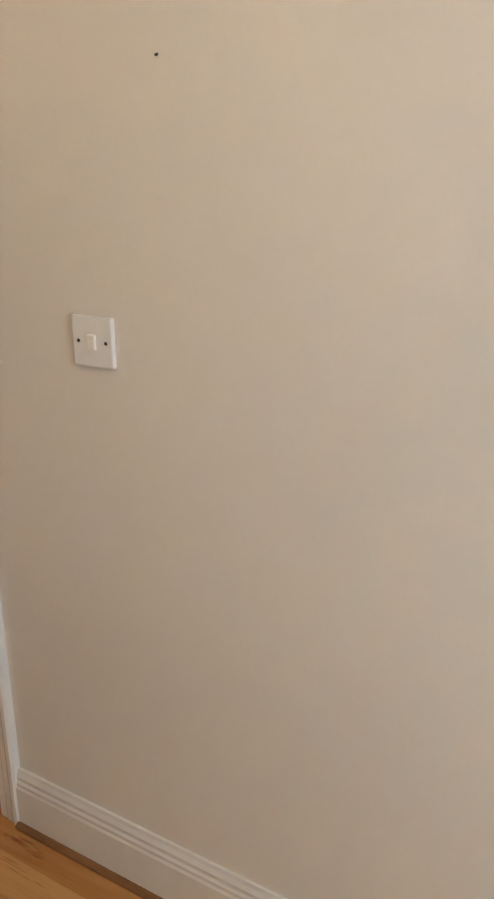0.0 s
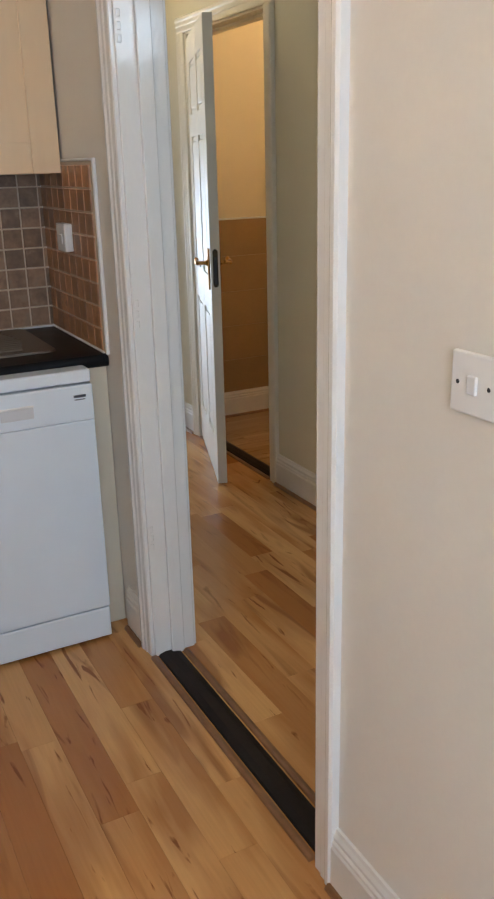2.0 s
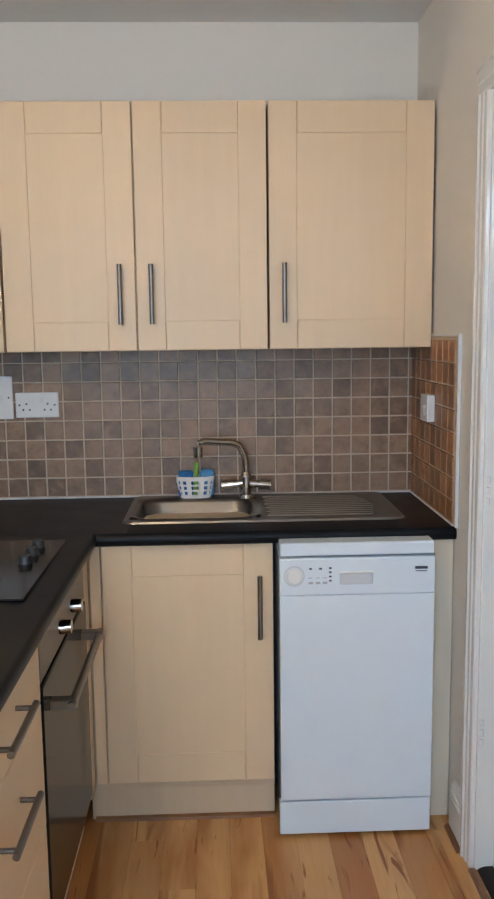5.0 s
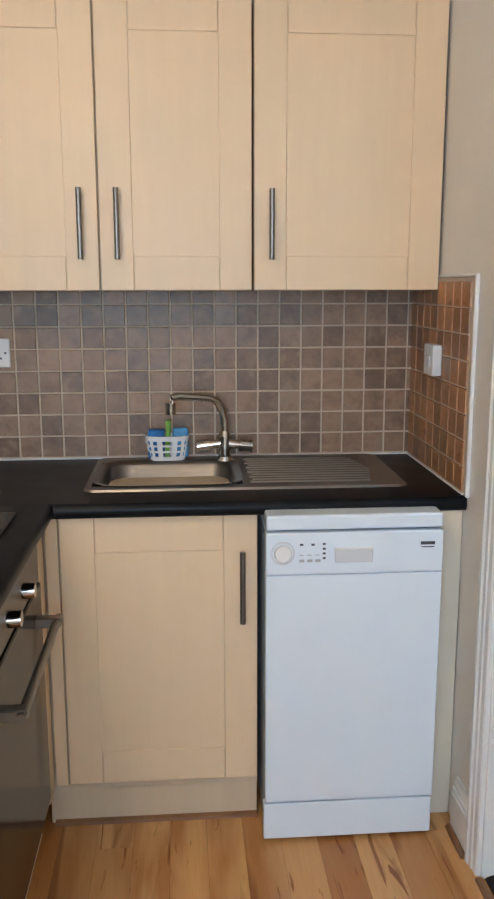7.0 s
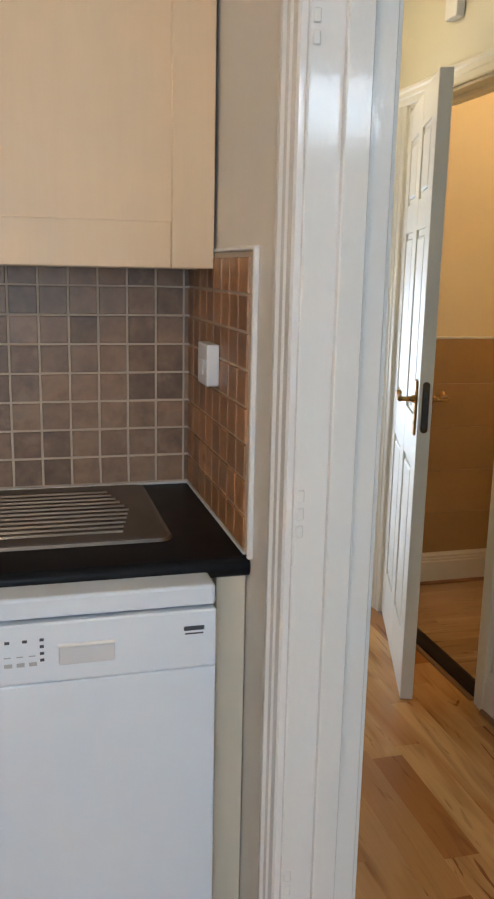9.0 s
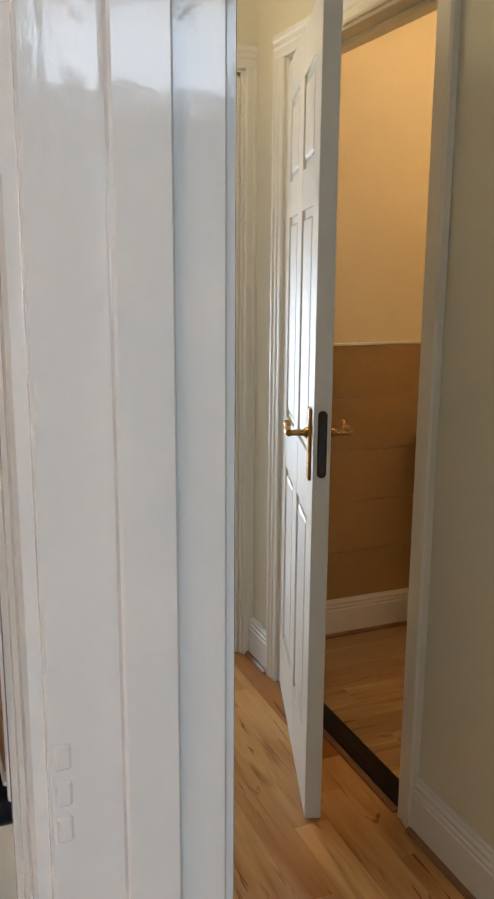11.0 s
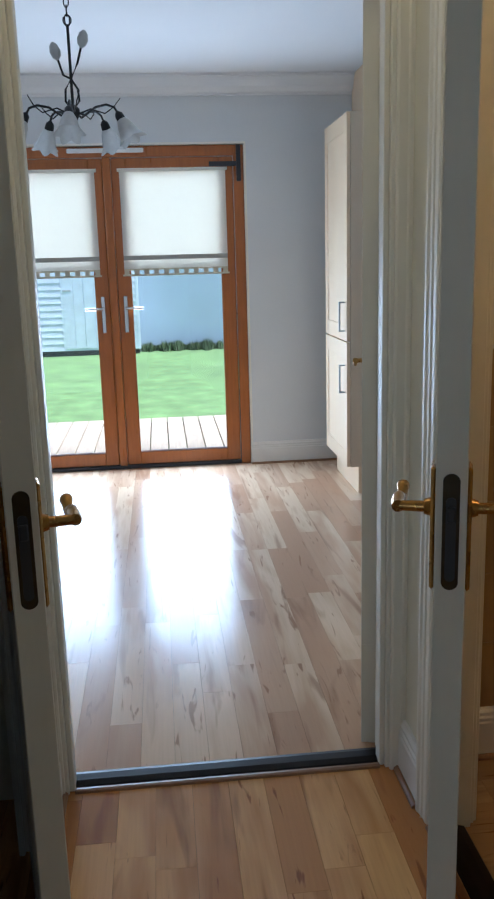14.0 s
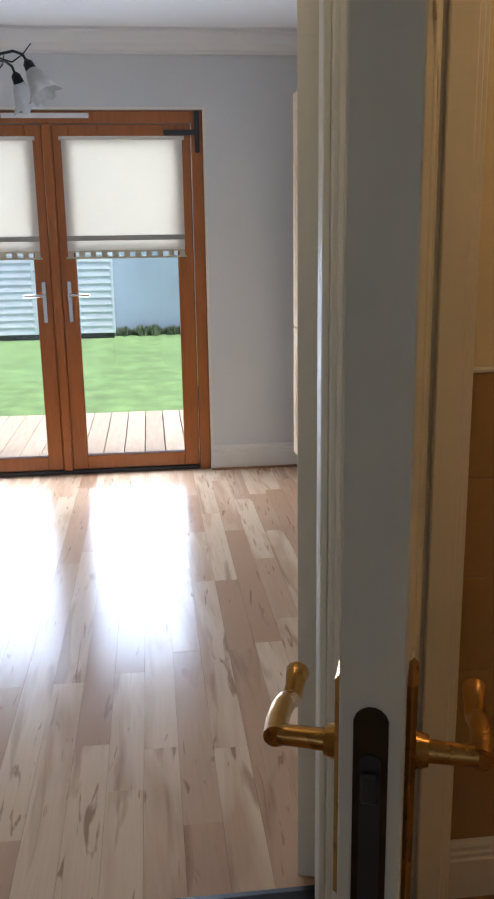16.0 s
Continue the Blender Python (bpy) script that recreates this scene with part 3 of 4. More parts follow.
def shaker(parent, axis, face, a0, a1, z0, z1, sign, sw=0.088, handle=None, name="door"):
    """A framed cupboard front; face: its outer plane; sign: the way it faces."""
    def box(u0, u1, v0, v1, w0, w1, bev, bm=None):
        u0, u1 = sorted((face + sign * u0, face + sign * u1))
        return bx(*((v0, v1, u0, u1) if axis == "y" else (u0, u1, v0, v1)), w0, w1, bev, bm)
    g = 0.0015
    bm = box(-0.019, -0.0045, a0 + sw * 0.9, a1 - sw * 0.9, z0 + 0.08, z1 - 0.08, 0.001)
    d = part(name, bm, BIRCH, parent)
    part("stile", box(-0.019, 0, a0 + g, a0 + sw, z0 + g, z1 - g, 0.0018), BIRCH, d)
    part("stile", box(-0.019, 0, a1 - sw, a1 - g, z0 + g, z1 - g, 0.0018), BIRCH, d)
    part("rail", box(-0.019, -0.0006, a0 + sw + 0.0008, a1 - sw - 0.0008, z0 + g, z0 + 0.092, 0.0018), BIRCH, d)
    part("rail", box(-0.019, -0.0006, a0 + sw + 0.0008, a1 - sw - 0.0008, z1 - 0.095, z1 - g, 0.0018), BIRCH, d)
    if handle:
        x, h0, h1 = handle
        bar_handle(d, (x, face, h0), (x, face, h1), (0, sign * 0.032, 0))
    return d


UF = 2.835                                          # front of the wall cupboards
def wall_cupboard(x0, x1, fronts, label):
    c = thing("wall_cabinet", label, "cabinet", "wall cabinets over the sink", place=(0, 0, 0))
    part("body", bx(x0 + 0.001, x1 - 0.001, UF + 0.021, KY - 0.002, 1.418, 2.166, 0.001), BIRCH_IN, c)
    for a0, a1, hx in fronts:
        shaker(c, "y", UF, a0, a1, 1.418, 2.166, -1, handle=(hx, 1.500, 1.682))
    return c


wall_cupboard(0.618, 1.100, ((0.618, 1.130, 0.664),), "birch-effect single wall cabinet with steel bar handle")
wall_cupboard(-0.200, 0.614, ((-0.200, 0.206, 0.160), (0.208, 0.614, 0.256)), "birch-effect double wall cabinet with steel bar handles")
wall_cupboard(-0.498, -0.204, ((-0.498, -0.204, -0.25),), "narrow birch-effect wall cabinet in the corner")
structure("trim", bx(1.108, 1.135, 2.885, 2.925, 1.462, 2.166, 0.008, seg=2), WALL_K, "white painted pipe casing beside the cabinets", "trim")

c = thing("sink_cabinet", "birch-effect base cabinet under the sink with bar handle", "cabinet")
part("body", bx(0.055, 0.606, 2.585, KY - 0.002, 0.11, 0.866, 0.001), BIRCH_IN, c)
shaker(c, "y", 2.566, 0.106, 0.606, 0.132, 0.866, -1, handle=(0.565, 0.585, 0.775))
part("filler", bx(0.072, 0.103, 2.568, 2.584, 0.132, 0.866, 0.001), BIRCH, c)
part("plinth", bx(0.05, 0.606, 2.598, 2.612, 0.002, 0.128, 0.001), BIRCH_IN, c)
structure("floor_trim", moulding([(0, 0), (0.014, 0), (0.012, 0.008), (0, 0.012)], (0.06, 2.598, 0), (0.606, 2.598, 0), (0, -1, 0), (0, 0, 1)), BEAD, "brown wooden bead along the plinth", "trim")
c = thing("end_panel", "cream upright panel between dishwasher and wall", "panel")
part("panel", bx(1.078, 1.134, 2.56, KY - 0.002, 0.002, 0.866, 0.0015), CREAM, c)


def rounded_top(x0, x1, y0, y1, z0, z1, edge, bm=None):
    """Worktop slab with one post-formed edge towards edge ('y' low y, 'x' high x)."""
    t = z1 - z0
    prof = [(0, 0)] + [(-t * 0.35 * math.sin(a) if edge == "q" else -0.014 * math.sin(a), t / 2 - t / 2 * math.cos(a)) for a in (math.pi * k / 8 for k in range(1, 8))] + [(0, t)]
    if edge == "y":
        d = y1 - y0
        return moulding(prof + [(d, t), (d, 0)], (x0, y0, z0), (x1, y0, z0), (0, 1, 0), (0, 0, 1), bm)
    d = x1 - x0
    return moulding(prof + [(d, t), (d, 0)], (x1, y0, z0), (x1, y1, z0), (-1, 0, 0), (0, 0, 1), bm)


# worktops: three pieces leave the bowl's opening free
w = thing("worktop", "black laminate worktop with rounded front edge and corner", "worktop")
bm = rounded_top(0.10, 1.150 - 0.015, 2.548, 2.70, 0.868, 0.906, "y")
bx(0.575, 1.135, 2.70, KY - 0.001, 0.868, 0.906, bm=bm)
bx(-0.498, 0.185, 2.549, KY - 0.001, 0.868, 0.906, bm=bm)
bx(0.185, 0.575, 3.02, KY - 0.001, 0.868, 0.906, bm=bm)
part("top", bm, STONE, w, smooth=True)
bm = rounded_top(-0.498, 0.086, 0.72, 2.549, 0.868, 0.906, "x")
part("return_top", bm, STONE, w, smooth=True)
part("bead", bx(-0.498, 1.128, 3.088, 3.098, 0.9065, 0.912, 0.002), WHITE_P, w, "white silicone bead")
part("bead", bx(1.124, 1.132, 2.55, 3.088, 0.9065, 0.912, 0.002), WHITE_P, w, "white silicone bead")

# dishwasher
d = thing("dishwasher", "white slimline freestanding dishwasher under the worktop", "dishwasher")
part("body", bx(0.621, 1.054, 2.50, 3.06, 0.02, 0.838, 0.004), WHITE_E, d)
part("lid", bx(0.619, 1.057, 2.474, 3.06, 0.846, 0.884, 0.006, seg=2), WHITE_E, d)
bm = bx(0.617, 1.057, 2.466, 2.50, 0.735, 0.842, 0.004, seg=2)
part("control_panel", bm, WHITE_E, d)
part("door", bx(0.617, 1.057, 2.468, 2.50, 0.118, 0.734, 0.004, seg=2), WHITE_E, d)
part("kick_panel", bx(0.613, 1.055, 2.470, 2.50, 0.012, 0.113, 0.004, seg=2), WHITE_E, d)
dial = part("dial", lathe([(0.0, 0.012), (0.019, 0.011), (0.021, 0.008), (0.022, 0)], (0.658, 2.466, 0.792), 24, (0, -1, 0)), WHITE_P, d, smooth=True)
part("dial_ring", lathe([(0.030, 0.0), (0.030, 0.0008), (0.025, 0.0008)], (0.658, 2.466, 0.792), 24, (0, -1, 0)), PALE_INK, d)
bm = bx(0.786, 0.880, 2.4645, 2.467, 0.765, 0.800, 0.002)
g = part("grip", bm, PALE_INK, d, "recessed grey door grip")
part("grip_lip", bx(0.784, 0.882, 2.461, 2.468, 0.797, 0.803, 0.002), WHITE_P, d)
for k in range(4):
    part("indicator", bx(0.756, 0.763, 2.4652, 2.4662, 0.775 + k * 0.012, 0.780 + k * 0.012), INK, d)
for x in (0.70, 0.728):
    part("mark", bx(x, x + 0.008, 2.4652, 2.4662, 0.810, 0.815), INK, d)
for k in range(3):
    part("button", bx(0.698 + k * 0.02, 0.711 + k * 0.02, 2.4648, 2.4662, 0.768, 0.775, 0.0005), GREY_P, d)
    part("mark", bx(0.698 + k * 0.02, 0.709 + k * 0.02, 2.4652, 2.4662, 0.785, 0.787), GREY_P, d)
bm = bx(0.999, 1.035, 2.4652, 2.4662, 0.806, 0.814)
bx(1.001, 1.033, 2.4652, 2.4662, 0.799, 0.8015, bm=bm)
part("badge", bm, INK, d, "small dark maker's badge")
for x in (0.64, 1.035):
    part("foot", rod((x, 2.53, 0.0), (x, 2.53, 0.03), 0.014), DARK_P, d)
    part("foot", rod((x, 3.02, 0.0), (x, 3.02, 0.03), 0.014), DARK_P, d)

# sink
s = thing("sink", "stainless steel sink with a round-cornered bowl and drainer", "sink", place=(0, 0, 0))


def ring(cx, cy, hx, hy, r, z, n=6):
    pts = []
    for sx, sy, a0 in ((1, 1, 0), (-1, 1, 90), (-1, -1, 180), (1, -1, 270)):
        for k in range(n + 1):
            a = radians(a0 + 90 * k / n)
            pts.append((cx + sx * (hx - r) + r * math.cos(a), cy + sy * (hy - r) + r * math.sin(a), z))
    return pts


def loft(rings, bm=None, cap=True, ruled_outer=None):
    bm = bm or bmesh.new()
    vs = [[bm.verts.new(p) for p in r] for r in rings]
    for a, b in zip(vs, vs[1:]):
        k = len(a)
        for i in range(k):
            bm.faces.new((a[i], a[(i + 1) % k], b[(i + 1) % k], b[i]))
    if cap:
        bm.faces.new(vs[-1])
    return bm


bc = (0.378, 2.862)
part("bowl", loft([ring(*bc, 0.205, 0.170, 0.075, 0.914), ring(*bc, 0.190, 0.155, 0.07, 0.911), ring(*bc, 0.180, 0.145, 0.06, 0.90), ring(*bc, 0.165, 0.13, 0.06, 0.80), ring(*bc, 0.145, 0.11, 0.05, 0.765), ring(*bc, 0.03, 0.03, 0.03, 0.758)]), STEEL, s, smooth=True)
# rim plate around the bowl and under the drainer
part("rim", loft([ring(0.588, 2.868, 0.430, 0.212, 0.03, 0.9065), ring(0.588, 2.868, 0.427, 0.209, 0.03, 0.9125), ring(0.588, 2.868, 0.418, 0.200, 0.025, 0.9115)], cap=False), STEEL, s, smooth=True)
bm = bx(0.168, 0.176, 2.668, 3.068, 0.908, 0.9118)
bx(0.176, 0.580, 2.668, 2.70, 0.908, 0.9118, bm=bm)
bx(0.176, 0.580, 3.025, 3.068, 0.908, 0.9118, bm=bm)
bx(0.580, 1.008, 2.668, 3.068, 0.908, 0.9118, bm=bm)
part("deck", bm, STEEL, s)
for k in range(11):
    y = 2.712 + k * 0.030
    part("drainer_rib", moulding([(0, 0), (0.013, 0), (0.0105, 0.0045), (0.0065, 0.0065), (0.0025, 0.0045)], (0.60 + 0.008 * (k % 2), y, 0.9118), (0.955 - 0.012 * abs(k - 5) / 2, y, 0.9112), (0, 1, 0), (0, 0, 1)), STEEL, s)
part("waste", lathe([(0.0, 0.004), (0.028, 0.004), (0.034, 0.0)], (bc[0], bc[1], 0.760), 20), CHROME, s, smooth=True)

t = thing("tap", "chrome mixer tap with swan neck and cross bar", "tap", place=(0.545, 3.022, 0.9118))
bm = rod((0, 0, 0), (0, 0, 0.012), 0.026, 0.022, 20)
rod((0, 0, 0.01), (0, 0, 0.075), 0.020, 0.017, 16, bm)
rod((0, 0, 0.075), (0, 0, 0.090), 0.020, 0.013, 16, bm)
part("body", bm, CHROME, t, smooth=True)
pts = [(0, 0, 0.07), (0, 0, 0.12), (-0.006, -0.002, 0.155), (-0.024, -0.01, 0.182), (-0.05, -0.02, 0.193), (-0.09, -0.036, 0.197), (-0.138, -0.055, 0.203), (-0.156, -0.062, 0.199), (-0.16, -0.064, 0.178)]
part("spout", tube(pts, 0.0120, 14), CHROME, t, smooth=True)
part("nozzle", rod((-0.16, -0.064, 0.186), (-0.16, -0.064, 0.152), 0.0165, 0.0155, 16), CHROME, t, smooth=True)
for sx in (-1, 1):
    bm = rod((0, 0, 0.052), (sx * 0.045, 0, 0.046), 0.014, 0.013)
    rod((sx * 0.045, 0, 0.046), (sx * 0.078, 0, 0.043), 0.020, 0.017, 14, bm)
    rod((sx * 0.078, 0, 0.043), (sx * 0.084, 0, 0.0425), 0.022, 0.022, 14, bm)
    part("knob", bm, CHROME, t, smooth=True)

b = thing("caddy", "white perforated plastic sink caddy holding sponges", "caddy", place=(0.372, 3.045, 0.9125))
N, Z0, Z1 = 26, 0.0, 0.075
bm = bmesh.new()


def basket_pt(k, z):
    a = 2 * math.pi * k / N
    f = 0.76 + 0.24 * z / Z1
    return Vector((0.068 * f * math.copysign(abs(math.cos(a)) ** 0.7, math.cos(a)), 0.036 * f * math.copysign(abs(math.sin(a)) ** 0.7, math.sin(a)), z))


for z0, z1 in ((0, 0.012), (0.024, 0.030), (0.042, 0.048), (0.060, 0.075)):
    lo = [bm.verts.new(basket_pt(k, z0)) for k in range(N)]
    hi = [bm.verts.new(basket_pt(k, z1)) for k in range(N)]
    for k in range(N):
        bm.faces.new((lo[k], lo[(k + 1) % N], hi[(k + 1) % N], hi[k]))
for z0, z1 in ((0.012, 0.024), (0.030, 0.042), (0.048, 0.060)):
    for k in range(0, N, 2):
        bm.faces.new([bm.verts.new(p) for p in (basket_pt(k, z0), basket_pt(k + 1, z0), basket_pt(k + 1, z1), basket_pt(k, z1))])
bm.faces.new([bm.verts.new(basket_pt(k, 0.002)) for k in range(N)])
ob = part("basket", bm, WHITE_P, b)
sol = ob.modifiers.new("wall", "SOLIDIFY")
sol.thickness = 0.0022
sp = thing("sponge", "blue scouring sponge standing in the caddy", "sponge", place=(0.340, 3.045, 0.9165))
part("pad", bx(-0.026, 0.024, -0.016, 0.016, 0, 0.088, 0.006, seg=2), BLUE, sp)
sp = thing("sponge", "light blue cloth folded in the caddy", "cloth", place=(0.408, 3.048, 0.9165))
part("cloth", bx(-0.02, 0.028, -0.015, 0.015, 0, 0.092, 0.010, seg=2), CLOTH, sp)
br = thing("dish_brush", "green handled dish brush in the caddy", "brush", place=(0.372, 3.028, 0.9165))
part("brush_handle", tube([(0, 0, 0), (0.001, 0, 0.05), (0.004, 0, 0.10), (0.004, -0.002, 0.118)], 0.006, 8, None, 0.009), GREEN, br, smooth=True)


def plate(name, label, face, axis, a0, a1, z0, z1, kind, th=0.010, category="switch"):
    """A moulded wall plate; face and axis name the wall, kind what it carries."""
    p = thing(name, label, category)

    def box(u0, u1, v0, v1, w0, w1, bev=0.0, seg=1):
        u0, u1 = sorted((face - u0, face - u1))
        return bx(*((u0, u1, v0, v1) if axis == "x" else (v0, v1, u0, u1)), w0, w1, bev, seg=seg)
    part("plate", box(0, th, a0, a1, z0, z1, 0.003, 2), WHITE_P, p)
    mid, zm = (a0 + a1) / 2, (z0 + z1) / 2

    def screw(v, z):
        c = (face - th, v, z) if axis == "x" else (v, face - th, z)
        part("screw", lathe([(0.0, 0.0008), (0.0025, 0.001), (0.0034, 0.0)], c, 10, (-1, 0, 0) if axis == "x" else (0, -1, 0)), DARK_P, p)
    if kind == "switch":
        part("rocker", box(th - 0.001, th + 0.0045, mid - 0.009, mid + 0.009, zm - 0.013, zm + 0.013, 0.002, 2), WHITE_P, p)
        screw(mid - 0.030, zm), screw(mid + 0.030, zm)
    elif kind == "socket":
        for dx in (-0.036, 0.036):
            part("rocker", box(th - 0.001, th + 0.003, mid + dx * 0.5 - 0.006, mid + dx * 0.5 + 0.006, zm + 0.012, zm + 0.028, 0.001), WHITE_P, p)
            for hx, hz, hw in ((0, 0.004, 0.003), (-0.011, -0.016, 0.003), (0.011, -0.016, 0.003)):
                part("pin_hole", box(th, th + 0.0006, mid + dx + hx - hw, mid + dx + hx + hw, zm + hz - 0.003, zm + hz + 0.003), DARK_P, p)
        screw(mid - 0.060, zm), screw(mid + 0.060, zm)
    elif kind == "spur":
        part("fuse_cover", box(th, th + 0.003, mid - 0.018, mid + 0.018, zm - 0.020, zm + 0.010, 0.001), WHITE_P, p)
    return p


plate("light_switch", "white square light switch on the painted wall", KX, "x", 0.938, 1.026, 1.104, 1.190, "switch")
plate("wall_socket", "white double socket on the tiled wall", KY - 0.010, "y", -0.238, -0.092, 1.192, 1.278, "socket", category="socket")
plate("cooker_switch", "white cooker switch plate on the tiled wall", KY - 0.010, "y", -0.335, -0.246, 1.188, 1.335, "switch")
plate("fused_spur", "white fused spur on the tiled side wall", KX - 0.010, "x", 2.768, 2.854, 1.188, 1.272, "spur", 0.026)
nail = thing("nail", "small dark nail standing out of the painted wall", "nail")
part("shank", rod((KX - 0.004, 0.828, 1.574), (KX + 0.002, 0.828, 1.576), 0.0022, 0.002, 8), DARK_P, nail)

# hob, oven and drawers along the side run
OF = 0.066
o = thing("oven", "built-in steel and black glass oven with knobs", "oven")
part("body", bx(-0.45, OF - 0.02, 1.90, 2.485, 0.12, 0.865, 0.001), DARK_P, o)
part("control_panel", bx(OF - 0.02, OF, 1.895, 2.490, 0.735, 0.864, 0.002), STEEL, o)
dr = part("door", bx(OF - 0.02, OF + 0.004, 1.895, 2.490, 0.150, 0.728, 0.003), BLACK_G, o)
bm = rod((OF + 0.052, 1.95, 0.658), (OF + 0.052, 2.435, 0.658), 0.010, seg=14)
part("handle", bm, STEEL, dr, "steel bar handle", True)
for y in (1.975, 2.41):
    part("handle_post", bx(OF + 0.002, OF + 0.062, y - 0.014, y + 0.014, 0.646, 0.670, 0.003), STEEL, dr)
for y in (2.13, 2.29):
    part("knob", rod((OF, y, 0.780), (OF + 0.028, y, 0.780), 0.019, 0.016, 18), CHROME, o, smooth=True)
part("plinth", bx(OF - 0.05, OF - 0.035, 1.31, 2.55, 0.002, 0.125, 0.001), BIRCH, o)
part("post", bx(OF - 0.02, OF, 2.492, 2.566, 0.126, 0.866, 0.001), BIRCH, o, "birch corner post")
hob = thing("hob", "black glass hob with knobs on the worktop", "hob")
part("glass", bx(-0.45, 0.03, 1.93, 2.46, 0.907, 0.913, 0.002), BLACK_G, hob)
for y in (2.22, 2.30, 2.38):
    part("knob", rod((-0.03, y, 0.913), (-0.03, y, 0.933), 0.018, 0.015, 18), DARK_P, hob, smooth=True)
for x, y, r in ((-0.31, 2.07, 0.07), (-0.31, 2.31, 0.09), (-0.14, 2.06, 0.09)):
    part("plate", rod((x, y, 0.913), (x, y, 0.921), r, r - 0.004, 28), DARK_P, hob, smooth=True)
u = thing("drawer_unit", "birch-effect drawer unit with steel bar handles", "drawers")
part("body", bx(-0.45, OF - 0.021, 1.31, 1.892, 0.126, 0.866, 0.001), BIRCH_IN, u)
for z0, z1, hz in ((0.70, 0.864, 0.782), (0.42, 0.697, 0.60), (0.128, 0.417, 0.30)):
    dd = part("drawer", bx(OF - 0.019, OF, 1.312, 1.890, z0, z1, 0.002), BIRCH, u)
    bar_handle(dd, (OF, 1.50, hz), (OF, 1.70, hz), (0.034, 0, 0), 0.007)
u = thing("base_cabinet", "birch-effect base cabinet along the side run", "cabinet")
part("body", bx(-0.45, OF - 0.021, 0.712, 1.308, 0.126, 0.866, 0.001), BIRCH_IN, u)
for a in (0.71,):
    shaker(u, "x", OF, a, a + 0.596, 0.128, 0.864, 1)
part("plinth", bx(OF - 0.05, OF - 0.035, 0.712, 1.306, 0.002, 0.125, 0.001), BIRCH, u)
w = thing("window_1", "white kitchen window with two casements", "window", kind="structure")
for x0, x1, z0, z1 in ((-0.45, 0.65, 0.9, 0.96), (-0.45, 0.65, 1.94, 2.0), (-0.45, -0.39, 0.96, 1.94), (0.59, 0.65, 0.96, 1.94), (0.07, 0.13, 0.96, 1.94)):
    part("window_frame", bx(x0, x1, -1.70, -1.63, z0, z1, 0.004), GLOSS, w)
for x0, x1 in ((-0.39, 0.07), (0.13, 0.59)):
    ob = part("pane", bx(x0, x1, -1.672, -1.664, 0.96, 1.94), PANE, w)
    ob.visible_shadow = False

# ---------------------------------------------------------------- cloakroom
b = thing("basin", "small white porcelain wash basin on the wall", "basin", place=(3.06, 4.30, 0.80))
part("bowl", loft([ring(0, 0, 0.13, 0.10, 0.08, -0.17), ring(0, 0, 0.17, 0.15, 0.10, -0.10), ring(0, 0, 0.20, 0.195, 0.08, -0.02), ring(0, 0, 0.205, 0.20, 0.07, 0.0), ring(0, 0, 0.175, 0.165, 0.07, 0.0), ring(0, 0, 0.12, 0.11, 0.08, -0.09)]), PORC, b, smooth=True)
part("pedestal", loft([ring(0, 0.06, 0.09, 0.08, 0.05, -0.80), ring(0, 0.06, 0.065, 0.06, 0.04, -0.60), ring(0, 0.06, 0.075, 0.07, 0.04, -0.16)]), PORC, b, smooth=True)

box = thing("alarm_box", "small white box high on the hall wall", "box")
part("cover", bx(2.168, 2.199, 3.86, 3.94, 2.25, 2.33, 0.004, seg=2), WHITE_P, box)

# ---------------------------------------------------------------- living room
f = thing("french_doors", "varnished hardwood french doors with roller blinds, closed", "french doors", kind="structure")
F0 = LY1 + 0.020                                   # room face of the frame, set back in the opening
for x0, x1, z0, z1 in ((FD_A + 0.003, FD_A + 0.068, 0.0, FD_H - 0.004), (FD_B - 0.068, FD_B - 0.003, 0.0, FD_H - 0.004)):
    part("frame_post", bx(x0, x1, F0, F0 + 0.09, z0, z1, 0.004), TEAK, f)
part("frame_head", bx(FD_A + 0.068, FD_B - 0.068, F0, F0 + 0.09, FD_H - 0.070, FD_H - 0.004, 0.004), TEAK, f)
part("sill", bx(FD_A + 0.068, FD_B - 0.068, F0, F0 + 0.10, 0.0, 0.024, 0.004), DARK_P, f, "dark door sill")
MID = (FD_A + FD_B) / 2


